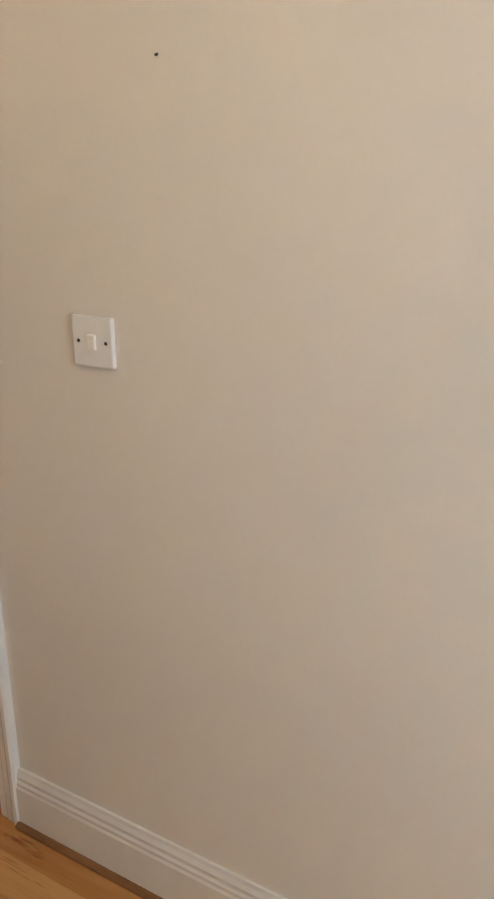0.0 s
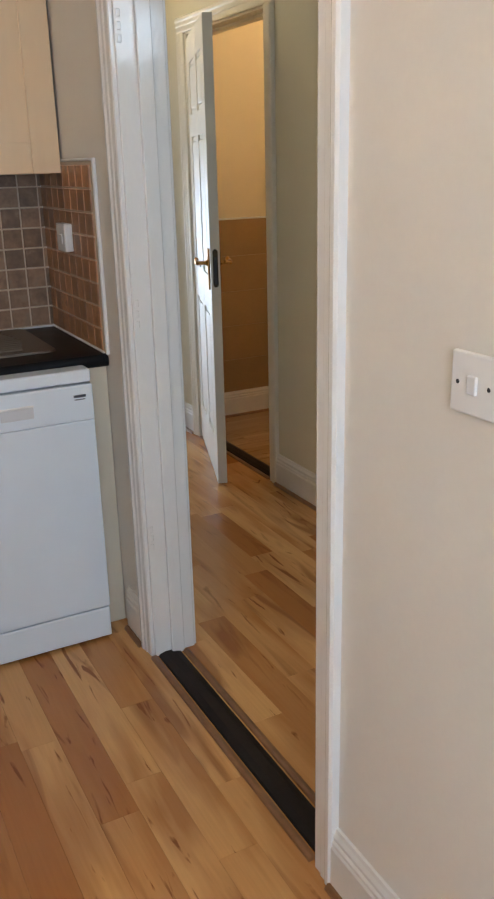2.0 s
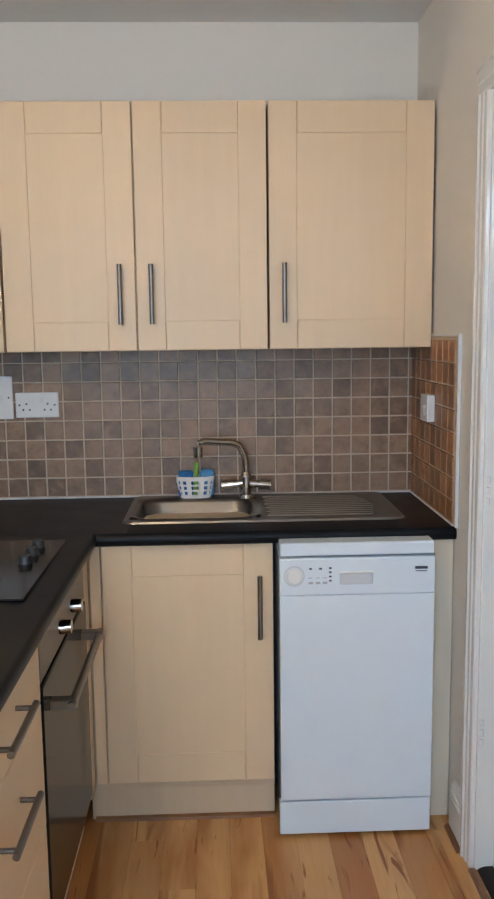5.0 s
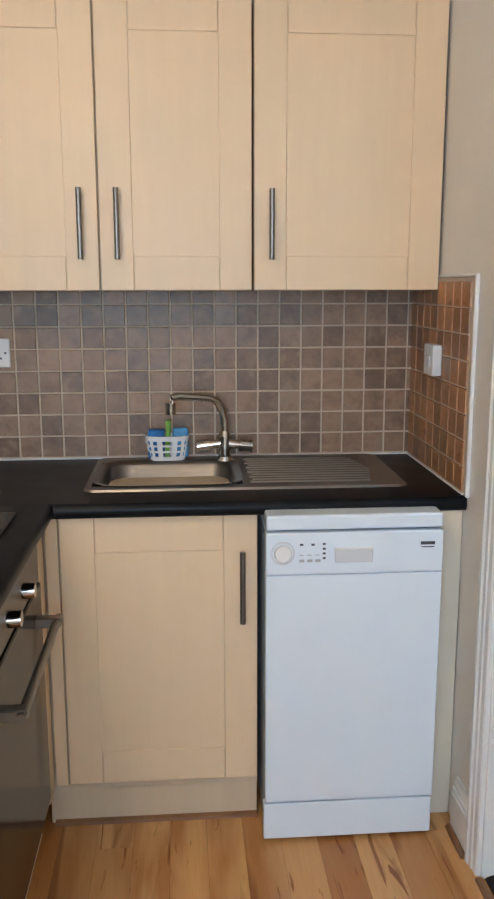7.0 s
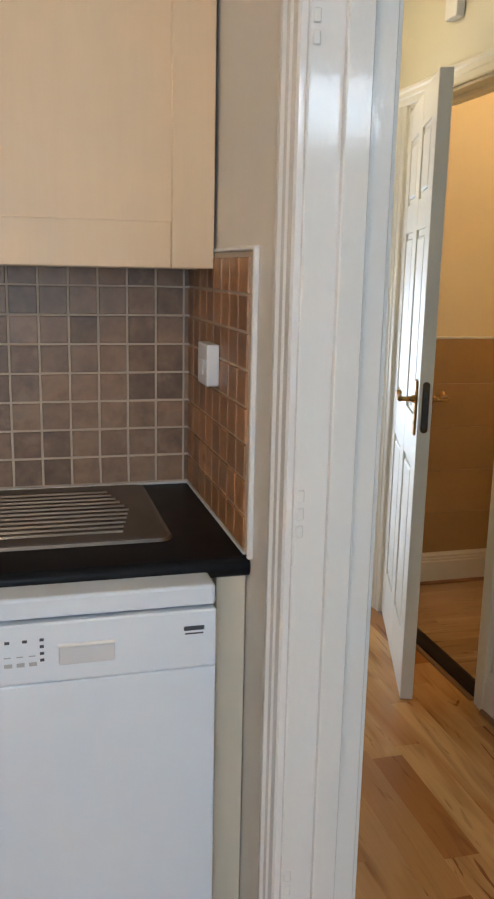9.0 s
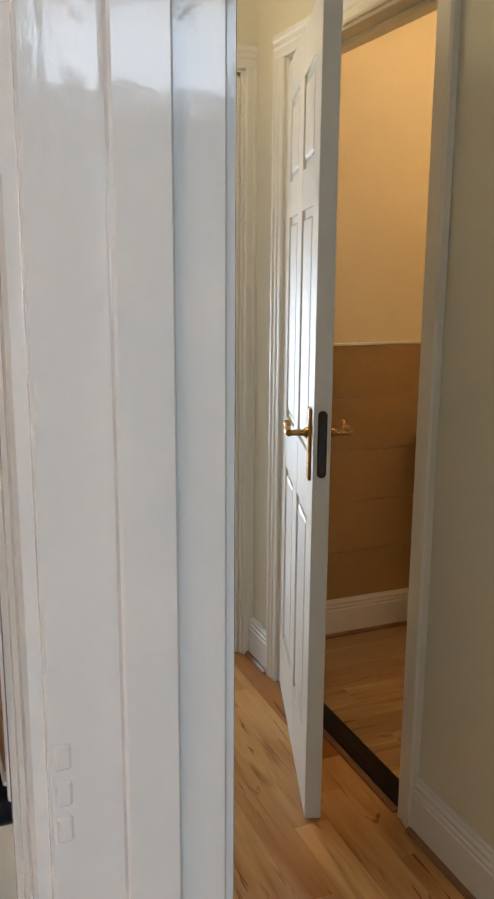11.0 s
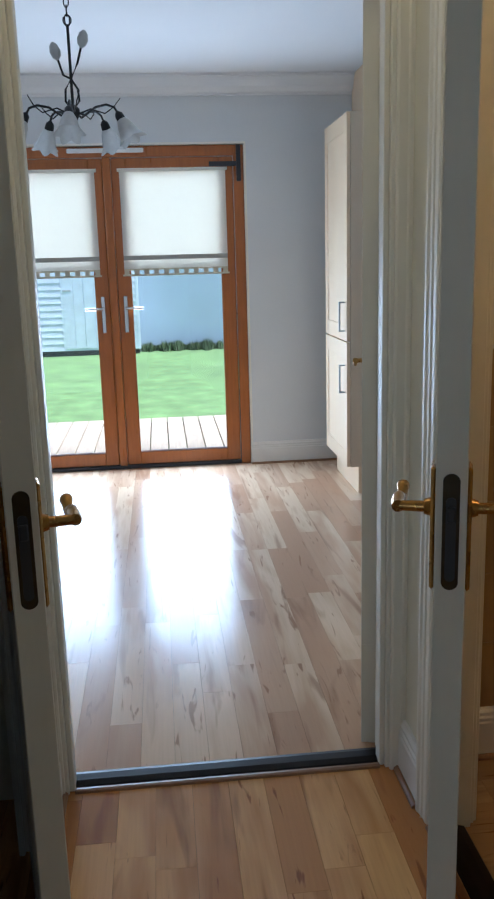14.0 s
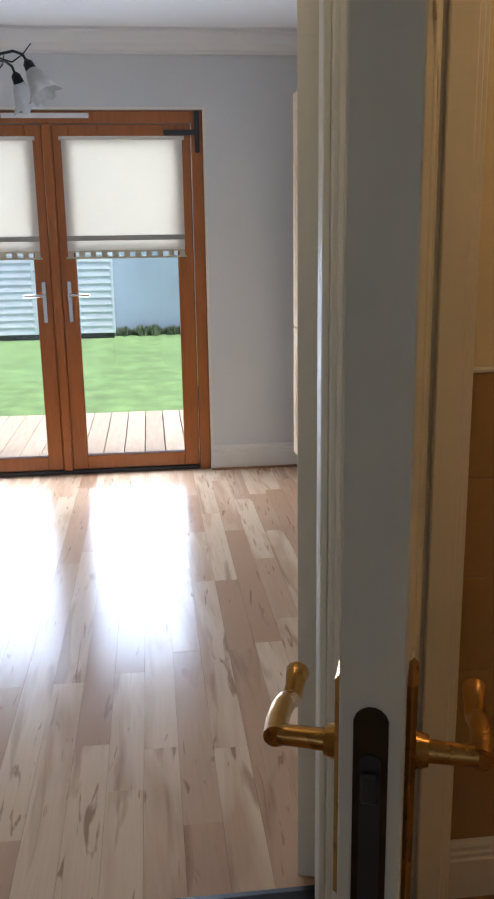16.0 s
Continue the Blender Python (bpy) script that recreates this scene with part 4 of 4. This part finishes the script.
def leaf(x0, x1, meet):
    """One glazed leaf; meet: the x of the meeting stile's side."""
    y0, y1, z0, z1 = F0 + 0.012, F0 + 0.068, 0.026, FD_H - 0.074
    d = part("leaf", bx(x0, x0 + 0.092, y0, y1, z0, z1, 0.005), TEAK, f, "glazed hardwood door leaf")
    part("stile", bx(x1 - 0.092, x1, y0, y1, z0, z1, 0.005), TEAK, d)
    part("rail", bx(x0 + 0.092, x1 - 0.092, y0 + 0.001, y1 - 0.001, z0, z0 + 0.085, 0.004), TEAK, d)
    part("rail", bx(x0 + 0.092, x1 - 0.092, y0 + 0.001, y1 - 0.001, z1 - 0.085, z1, 0.004), TEAK, d)
    ob = part("pane", bx(x0 + 0.090, x1 - 0.090, y0 + 0.030, y0 + 0.036, z0 + 0.083, z1 - 0.083), PANE, d)
    ob.visible_shadow = False
    hx = x1 - 0.045 if meet > 0 else x0 + 0.045
    h = part("door_handle", bx(hx - 0.014, hx + 0.014, y0 - 0.009, y0, 0.925, 1.165, 0.004), CHROME, d, "long chrome lever handle plate")
    bm = rod((hx, y0 - 0.008, 1.085), (hx, y0 - 0.045, 1.085), 0.009)
    tube([(hx, y0 - 0.047, 1.085), (hx - meet * 0.05, y0 - 0.049, 1.086), (hx - meet * 0.115, y0 - 0.046, 1.084)], 0.009, 10, bm)
    part("lever", bm, CHROME, h, smooth=True)
    # the roller blind hangs on the leaf
    b0, b1, yb = x0 + 0.050, x1 - 0.050, y0 - 0.012
    b = part("blind", bx(b0, b1, yb - 0.0008, yb + 0.0008, 1.335, 1.950), BLIND, f, "cream roller blind drawn half down")
    part("roller", rod((b0 - 0.012, yb + 0.001, 1.952), (b1 + 0.012, yb + 0.001, 1.952), 0.011, seg=12), BLIND, b, smooth=True)
    part("band", bx(b0, b1, yb - 0.003, yb + 0.003, 1.392, 1.420, 0.001), BLIND_D, b, "grey slat pocket")
    n = 10
    wd = (b1 - b0) / (2 * n + 1)
    bm = bmesh.new()
    for k in range(n + 1):
        bx(b0 + 2 * k * wd, b0 + (2 * k + 1) * wd, yb - 0.001, yb + 0.001, 1.292, 1.334, 0, bm)
    bx(b0, b1, yb - 0.0012, yb + 0.0012, 1.326, 1.3365, 0, bm)
    part("loop_trim", bm, LACE, b, "beige looped trim")
    part("pole", rod((b0 - 0.01, yb, 1.296), (b1 + 0.01, yb, 1.296), 0.006, seg=10), LACE, b, smooth=True)


leaf(FD_A + 0.072, MID - 0.028, 1)
leaf(MID + 0.028, FD_B - 0.072, -1)
part("mullion", bx(MID - 0.026, MID + 0.026, F0 - 0.008, F0 + 0.075, 0.024, FD_H - 0.071, 0.006), TEAK, f)
part("trickle_vent", bx(MID - 0.24, MID + 0.24, F0 - 0.012, F0 + 0.001, FD_H - 0.044, FD_H - 0.016, 0.004), WHITE_P, f, "white trickle vent")
for z in (0.5, 1.0):
    part("draught_seal", bx(FD_B - 0.071, FD_B - 0.066, F0 + 0.002, F0 + 0.012, 0.03 + (z - 0.5) * 2, z + 0.02, 0.001), DARK_P, f)
st = part("restrictor", bx(FD_B - 0.050, FD_B - 0.022, F0 - 0.020, F0 - 0.001, 1.87, 2.095, 0.004), DARK_P, f, "black door restrictor")
part("restrictor_arm", bx(FD_B - 0.225, FD_B - 0.05, F0 - 0.010, F0 - 0.001, 1.965, 1.995, 0.003), DARK_P, st)
part("reveal", bx(FD_B - 0.0025, FD_B + 0.012, LY1 - 0.003, F0 + 0.09, 0.0, FD_H, 0.001), GLOSS2, f, "white painted reveal edge")
part("reveal", bx(FD_A - 0.012, FD_A + 0.0025, LY1 - 0.003, F0 + 0.09, 0.0, FD_H, 0.001), GLOSS2, f, "white painted reveal edge")
part("reveal", bx(FD_A - 0.012, FD_B + 0.012, LY1 - 0.003, F0 + 0.09, FD_H - 0.0015, FD_H + 0.012, 0.001), GLOSS2, f, "white painted reveal edge")
part("door_sensor", bx(FD_A + 0.02, FD_A + 0.04, F0 - 0.014, F0, 1.9, 1.97, 0.002), WHITE_P, f)

TX, TY0, TY1 = 2.648, 7.206, 7.830
c = thing("tall_cupboard", "tall pale birch larder cupboard with two doors", "cupboard")
part("body", bx(TX + 0.021, 3.478, TY0, TY1, 0.165, 2.140, 0.0015), BIRCH_IN, c)
for z0, z1, h0, h1 in ((0.902, 2.139, 0.955, 1.125), (0.166, 0.898, 0.600, 0.765)):
    dd = shaker(c, "x", TX, TY0 + 0.001, TY1 - 0.001, z0, z1, -1, 0.075)
    y = TY0 + 0.062
    bm = bx(TX - 0.034, TX - 0.026, y - 0.006, y + 0.006, h0, h1, 0.001)
    for z in (h0, h1 - 0.008):
        bx(TX - 0.028, TX + 0.001, y - 0.006, y + 0.006, z, z + 0.008, 0.001, bm)
    part("handle", bm, GREY_P, dd, "dark steel square handle")
part("plinth", bx(TX + 0.07, 3.478, TY0 + 0.005, TY1, 0.001, 0.164, 0.001), BIRCH, c)
c = thing("boxing", "boxed-in plaster chase above the tall cupboard", "boxing")
part("cover", bx(2.88, 3.498, 7.45, 8.10, 2.143, LH - 0.002, 0.002), BIRCH_IN, c)

# chandelier
CX, CY, CZ = 1.283, 6.201, 1.985
c = thing("chandelier", "black wrought iron chandelier with frosted flower shades", "chandelier", place=(CX, CY, CZ))
part("ceiling_rose", lathe([(0.0, -0.05), (0.018, -0.045), (0.05, -0.02), (0.055, 0)], (0, 0, LH - CZ), 20), IRON, c, smooth=True)
bm = bmesh.new()
for k in range(4):
    z = LH - CZ - 0.055 - k * 0.034
    pts = [(0.010 * math.cos(a) if k % 2 else 0, 0 if k % 2 else 0.010 * math.cos(a), z - 0.014 + 0.022 * math.sin(a)) for a in (2 * math.pi * j / 10 for j in range(11))]
    tube(pts, 0.0028, 6, bm)
tube([(0.016 * math.sin(a), 0, 0.345 - 0.02 * math.cos(a)) for a in (2 * math.pi * j / 12 for j in range(13))], 0.003, 6, bm)
part("chain", bm, IRON, c)
part("stem", tube([(0, 0, 0.33), (0.0, 0, 0.18), (0, 0, 0.0)], 0.006, 8), IRON, c, smooth=True)
part("hub", lathe([(0.0, -0.04), (0.015, -0.035), (0.028, -0.01), (0.026, 0.012), (0.010, 0.025), (0.0, 0.03)], (0, 0, 0), 16), IRON, c, smooth=True)
for sx, h in ((-1, 0.245), (1, 0.20)):
    pts = [(0, 0, 0), (sx * 0.028, 0, 0.04), (sx * 0.025, 0, 0.085), (0, 0, 0.125), (-sx * 0.03, 0, h - 0.06), (-sx * 0.048, 0, h)]
    part("stalk", tube(pts, 0.0045, 7), IRON, c, smooth=True)
    part("bud", lathe([(0.004, 0), (0.018, 0.015), (0.023, 0.035), (0.017, 0.058), (0.006, 0.070), (0.0, 0.072)], (-sx * 0.048, 0, h - 0.005), 10, (-sx * 0.25, 0, 1)), FROST, c, "frosted glass flower bud", True)
for k in range(5):
    a = radians(72 * k - 90)
    e, n = Vector((math.cos(a), math.sin(a), 0)), Vector((-math.sin(a), math.cos(a), 0))

    def q(r, z, s=0.0):
        return tuple(e * r + n * s + Vector((0, 0, z)))
    arm = part("arm", tube([q(0.01, 0), q(0.05, -0.018), q(0.10, 0.012), q(0.145, 0.018), q(0.178, 0.006), q(0.195, -0.022)], 0.005, 7), IRON, c, smooth=True)
    part("tendril", tube([q(0.02, -0.01, 0.005), q(0.07, 0.008, 0.015), q(0.13, -0.012, 0.02), q(0.165, 0.012, 0.03), q(0.19, 0.048, 0.045)], 0.0038, 6, None, 0.002), IRON, arm, smooth=True)
    dirn = (e * 0.55 + Vector((0, 0, -1))).normalized()
    base = Vector(q(0.195, -0.022))
    part("lamp_holder", lathe([(0.006, -0.012), (0.017, 0.0), (0.020, 0.026), (0.014, 0.034)], base, 12, dirn), IRON, arm, smooth=True)
    bm = bmesh.new()
    rings = []
    qq = dirn.to_track_quat("Z", "Y")
    for r, z, rip in ((0.018, 0.022, 0), (0.030, 0.045, 0), (0.036, 0.070, 0.03), (0.043, 0.095, 0.08), (0.056, 0.115, 0.16)):
        rings.append([bm.verts.new(base + qq @ Vector((r * (1 + rip * math.cos(6 * w)) * math.cos(w), r * (1 + rip * math.cos(6 * w)) * math.sin(w), z + 0.006 * rip * 6 * math.cos(6 * w)))) for w in (2 * math.pi * j / 36 for j in range(36))])
    for r0, r1 in zip(rings, rings[1:]):
        for j in range(36):
            bm.faces.new((r0[j], r0[(j + 1) % 36], r1[(j + 1) % 36], r1[j]))
    part("shade", bm, FROST, arm, "frosted glass flower shade", True)

# ---------------------------------------------------------------- garden
GZ = -0.20
bm = bmesh.new()
bmesh.ops.create_grid(bm, x_segments=2, y_segments=2, size=400, matrix=Matrix.Translation((0, 8.42 + 400, GZ)))
tagged(part("ground", bm, LAWN), "short green lawn reaching to the garden wall", "lawn", kind="structure")
rg = random.Random(4)
bm = bmesh.new()
for k in range(2600):
    x = rg.uniform(1.25, 3.6)
    clump = 0.55 + 0.45 * math.sin(x * 7.0) * math.sin(x * 17.0 + 1.0)
    y = 18.17 - abs(rg.gauss(0, 0.16)) * clump - 0.01
    h, a = rg.uniform(0.04, 0.17) * (0.5 + clump), rg.uniform(0, math.pi)
    dx, dy, w = math.cos(a) * 0.018, math.sin(a) * 0.018, rg.uniform(-0.05, 0.05)
    bm.faces.new([bm.verts.new(p) for p in ((x - dx, y - dy, GZ), (x + dx, y + dy, GZ), (x + w, y + w * 0.5, GZ + h))])
tagged(part("weeds", bm, WEED), "rough dark weeds along the foot of the wall", "weeds", kind="stuff")
structure("garden_wall", bx(-6, 12, 18.19, 18.45, GZ - 0.1, 2.3, 0.01), RENDER_W, "blue-grey rendered garden wall", "wall")

s = thing("garden_shed", "pale blue painted timber shed with lapped boards", "shed")
SX0, SX1, SY = -0.74, 1.24, 17.70
part("base", bx(SX0 + 0.03, SX1 - 0.03, SY + 0.04, 18.15, GZ, GZ + 0.10), DARK_P, s)
part("core", bx(SX0 + 0.02, SX1 - 0.02, SY + 0.02, 18.16, GZ + 0.09, 1.95), SHED, s)
for x0, x1 in ((SX0 + 0.04, -0.10), (0.66, SX1 - 0.04)):
    for k in range(18):
        z = GZ + 0.10 + k * 0.118
        part("board", moulding([(0, 0), (0.034, 0), (0.008, 0.124), (0, 0.124)], (x0, SY + 0.02, z), (x1, SY + 0.02, z), (0, -1, 0), (0, 0, 1)), SHED, s)
d = part("door", bx(-0.08, 0.64, SY - 0.004, SY + 0.022, GZ + 0.12, 1.80, 0.004), SHED, s, "plain boarded shed door")
for k in range(1, 5):
    part("door_board", bx(-0.08 + k * 0.18 - 0.174, -0.08 + k * 0.18 - 0.006, SY - 0.012, SY - 0.003, GZ + 0.13, 1.79, 0.003), SHED, d)
part("latch", bx(-0.07, 0.07, SY - 0.03, SY - 0.012, 0.93, 0.955, 0.003), GREY_P, d)
for x in (SX0, -0.115, 0.625, SX1 - 0.05):
    part("corner_board", bx(x, x + 0.05, SY - 0.010, SY + 0.03, GZ + 0.09, 1.95, 0.003), SHED, s)
part("roof", bx(SX0 - 0.1, SX1 + 0.1, SY - 0.15, 18.18, 1.95, 2.02, 0.005), DARK_P, s)

fe = thing("side_fence", "grey board fence with concrete posts", "fence")
FX = -0.92
for k in range(6):
    y = 8.6 + k * 1.86
    part("post", bx(FX - 0.06, FX + 0.05, y - 0.05, y + 0.05, GZ, 1.75, 0.01), POST, fe)
    part("gravel_board", bx(FX - 0.025, FX + 0.025, y + 0.05, y + 1.81, GZ, GZ + 0.30, 0.005), POST, fe)
    for j in range(14):
        yy = y + 0.055 + j * 0.1255
        part("board", bx(FX - 0.012 - 0.008 * (j % 2), FX + 0.012 - 0.008 * (j % 2), yy, yy + 0.122, GZ + 0.30, 1.70), FENCE, fe)

dk = thing("deck", "weathered timber deck outside the french doors", "deck", kind="structure")
DB = bx(0, 0.138, 8.42, 10.36, -0.085, -0.055, 0.004)
first = part("board", DB, DECK, dk)
first.location.x = -1.0
for k in range(1, 33):
    ob = new("board", first.data)
    ob.parent = dk
    ob.location.x = -1.0 + k * 0.1455
part("joist", bx(-1.0, 3.8, 10.30, 10.345, GZ - 0.02, -0.086), DECK, dk)
structure("outer_wall", bx(-6, -1.92, 8.2, 8.4, GZ - 0.1, 2.70), RENDER_W, "house wall beside the french doors", "wall")
structure("outer_wall_right", bx(3.62, 10, 8.2, 8.4, GZ - 0.1, 2.70), RENDER_W, "house wall beside the french doors", "wall")
structure("outer_wall_upper", bx(-6, 10, 8.2, 8.4, LH + 0.11, 2.70), RENDER_W, "house wall above the french doors", "wall")

# ---------------------------------------------------------------- wall tiles
PITCH, GAP = 0.0665, 0.0048
tile_mesh = bpy.data.meshes.new("tile")
bm = bx(-(PITCH - GAP) / 2, (PITCH - GAP) / 2, -0.004, 0, -(PITCH - GAP) / 2, (PITCH - GAP) / 2)
top = [v for v in bm.verts if v.co.y < -0.001]
for v in top:
    v.co.x *= 0.95
    v.co.z *= 0.95
bm.to_mesh(tile_mesh)
bm.free()
tile_mesh.materials.append(TILE)
tile_mesh_r = tile_mesh.copy()
tile_mesh_r.materials[0] = TILE_R

bk = structure("splashback", bx(-0.498, KX - 0.009, KY - 0.006, KY - 0.0005, 0.9065, 1.4175), GROUT, "brown tumbled mosaic tile splashback behind the sink", "tiles")
rt = structure("splashback_side", bx(KX - 0.006, KX - 0.0005, 2.532, KY - 0.0065, 0.9065, 1.452, 0.001), GROUT, "warm brown mosaic tile splashback on the side wall", "tiles")
rg = random.Random(7)
for j in range(8):
    z = 0.912 + PITCH * (j + 0.5)
    sz = 1.0
    if z + PITCH / 2 > 1.418:
        sz = (1.418 - (z - PITCH / 2)) / PITCH
        z = z - PITCH / 2 + sz * PITCH / 2
    if sz < 0.15:
        continue
    for i in range(25):
        x = 1.118 - PITCH * (i + 0.5)
        if x - PITCH / 2 < -0.5:
            continue
        ob = new("tile", tile_mesh)
        ob.parent = bk
        ob.location = (x, KY - 0.006 + rg.uniform(0, 0.0006), z)
        ob.rotation_euler = (rg.uniform(-0.012, 0.012), rg.uniform(-0.01, 0.01), rg.uniform(-0.012, 0.012))
        ob.scale = (1, 1, sz)
    ob = new("tile", tile_mesh)        # cut tile in the corner
    ob.parent = bk
    ob.location, ob.scale = (1.1245, KY - 0.006, z), (0.16, 1, sz)
for j in range(8):
    z = 0.912 + PITCH * (j + 0.5)
    for i in range(8):
        y = 3.092 - PITCH * (i + 0.5)
        ob = new("tile", tile_mesh_r)
        ob.parent = rt
        ob.rotation_euler = (rg.uniform(-0.01, 0.01), rg.uniform(-0.012, 0.012), radians(-90) + rg.uniform(-0.012, 0.012))
        ob.location = (KX - 0.006, y, z)
structure("tile_trim", bx(KX - 0.011, KX - 0.0005, 2.522, 2.532, 0.9065, 1.460, 0.002), WHITE_P, "white edging strip of the tiles", "trim")
structure("tile_trim", bx(KX - 0.011, KX - 0.0005, 2.532, 2.83, 1.4525, 1.460, 0.002), WHITE_P, "white edging strip of the tiles", "trim")

# tan tiles of the cloakroom, a half-height dado
dado = structure("cloakroom_dado", bx(2.302, 3.448, 4.514, 4.519, 0.14, 1.135), GROUT, "tan ceramic tile dado in the cloakroom", "tiles")
ROW = 0.199
for j in range(5):
    for i in range(2):
        x0 = 2.304 + i * 0.80
        ob = part("tile", bx(x0, min(x0 + 0.7985, 3.446), 4.506, 4.5138, 0.142 + j * ROW, 0.142 + (j + 1) * ROW - 0.0015, 0.001), TAN, dado)
structure("tile_trim", bx(2.302, 3.448, 4.504, 4.5195, 1.137, 1.146, 0.002), WHITE_P, "pale edging strip above the tan tiles", "trim")

# ---------------------------------------------------------------- floor boards
rg = random.Random(21)


def boards(axis, a0, a1, b0, b1, w, mat, lengths, parent, phase=0.0):
    """Laminate boards of width w across a0..a1, running from b0 to b1."""
    k = 0
    a = a0
    shared = {}
    while a < a1 - 0.004:
        wa = min(w, a1 - a)
        b = b0 - rg.choice((0.0, 0.25, 0.5, 0.7, 0.9)) * lengths[0] - phase
        while b < b1:
            ln = rg.choice(lengths)
            s, e = max(b, b0), min(b + ln, b1)
            if e - s > 0.01:
                g = 0.0006
                key = (round(wa, 4), round(e - s, 4))
                if key not in shared:
                    bm = bx(0, wa - g, 0, e - s - g, -0.012, 0) if axis == "y" else bx(0, e - s - g, 0, wa - g, -0.012, 0)
                    me = bpy.data.meshes.new("floor_board")
                    bmesh.ops.recalc_face_normals(bm, faces=bm.faces[:])
                    bm.to_mesh(me)
                    bm.free()
                    me.materials.append(mat)
                    shared[key] = me
                ob = new("floor_board", shared[key])
                ob.parent = parent
                ob.location = (a, s, 0) if axis == "y" else (s, a, 0)
            b += ln
        a += w
        k += 1


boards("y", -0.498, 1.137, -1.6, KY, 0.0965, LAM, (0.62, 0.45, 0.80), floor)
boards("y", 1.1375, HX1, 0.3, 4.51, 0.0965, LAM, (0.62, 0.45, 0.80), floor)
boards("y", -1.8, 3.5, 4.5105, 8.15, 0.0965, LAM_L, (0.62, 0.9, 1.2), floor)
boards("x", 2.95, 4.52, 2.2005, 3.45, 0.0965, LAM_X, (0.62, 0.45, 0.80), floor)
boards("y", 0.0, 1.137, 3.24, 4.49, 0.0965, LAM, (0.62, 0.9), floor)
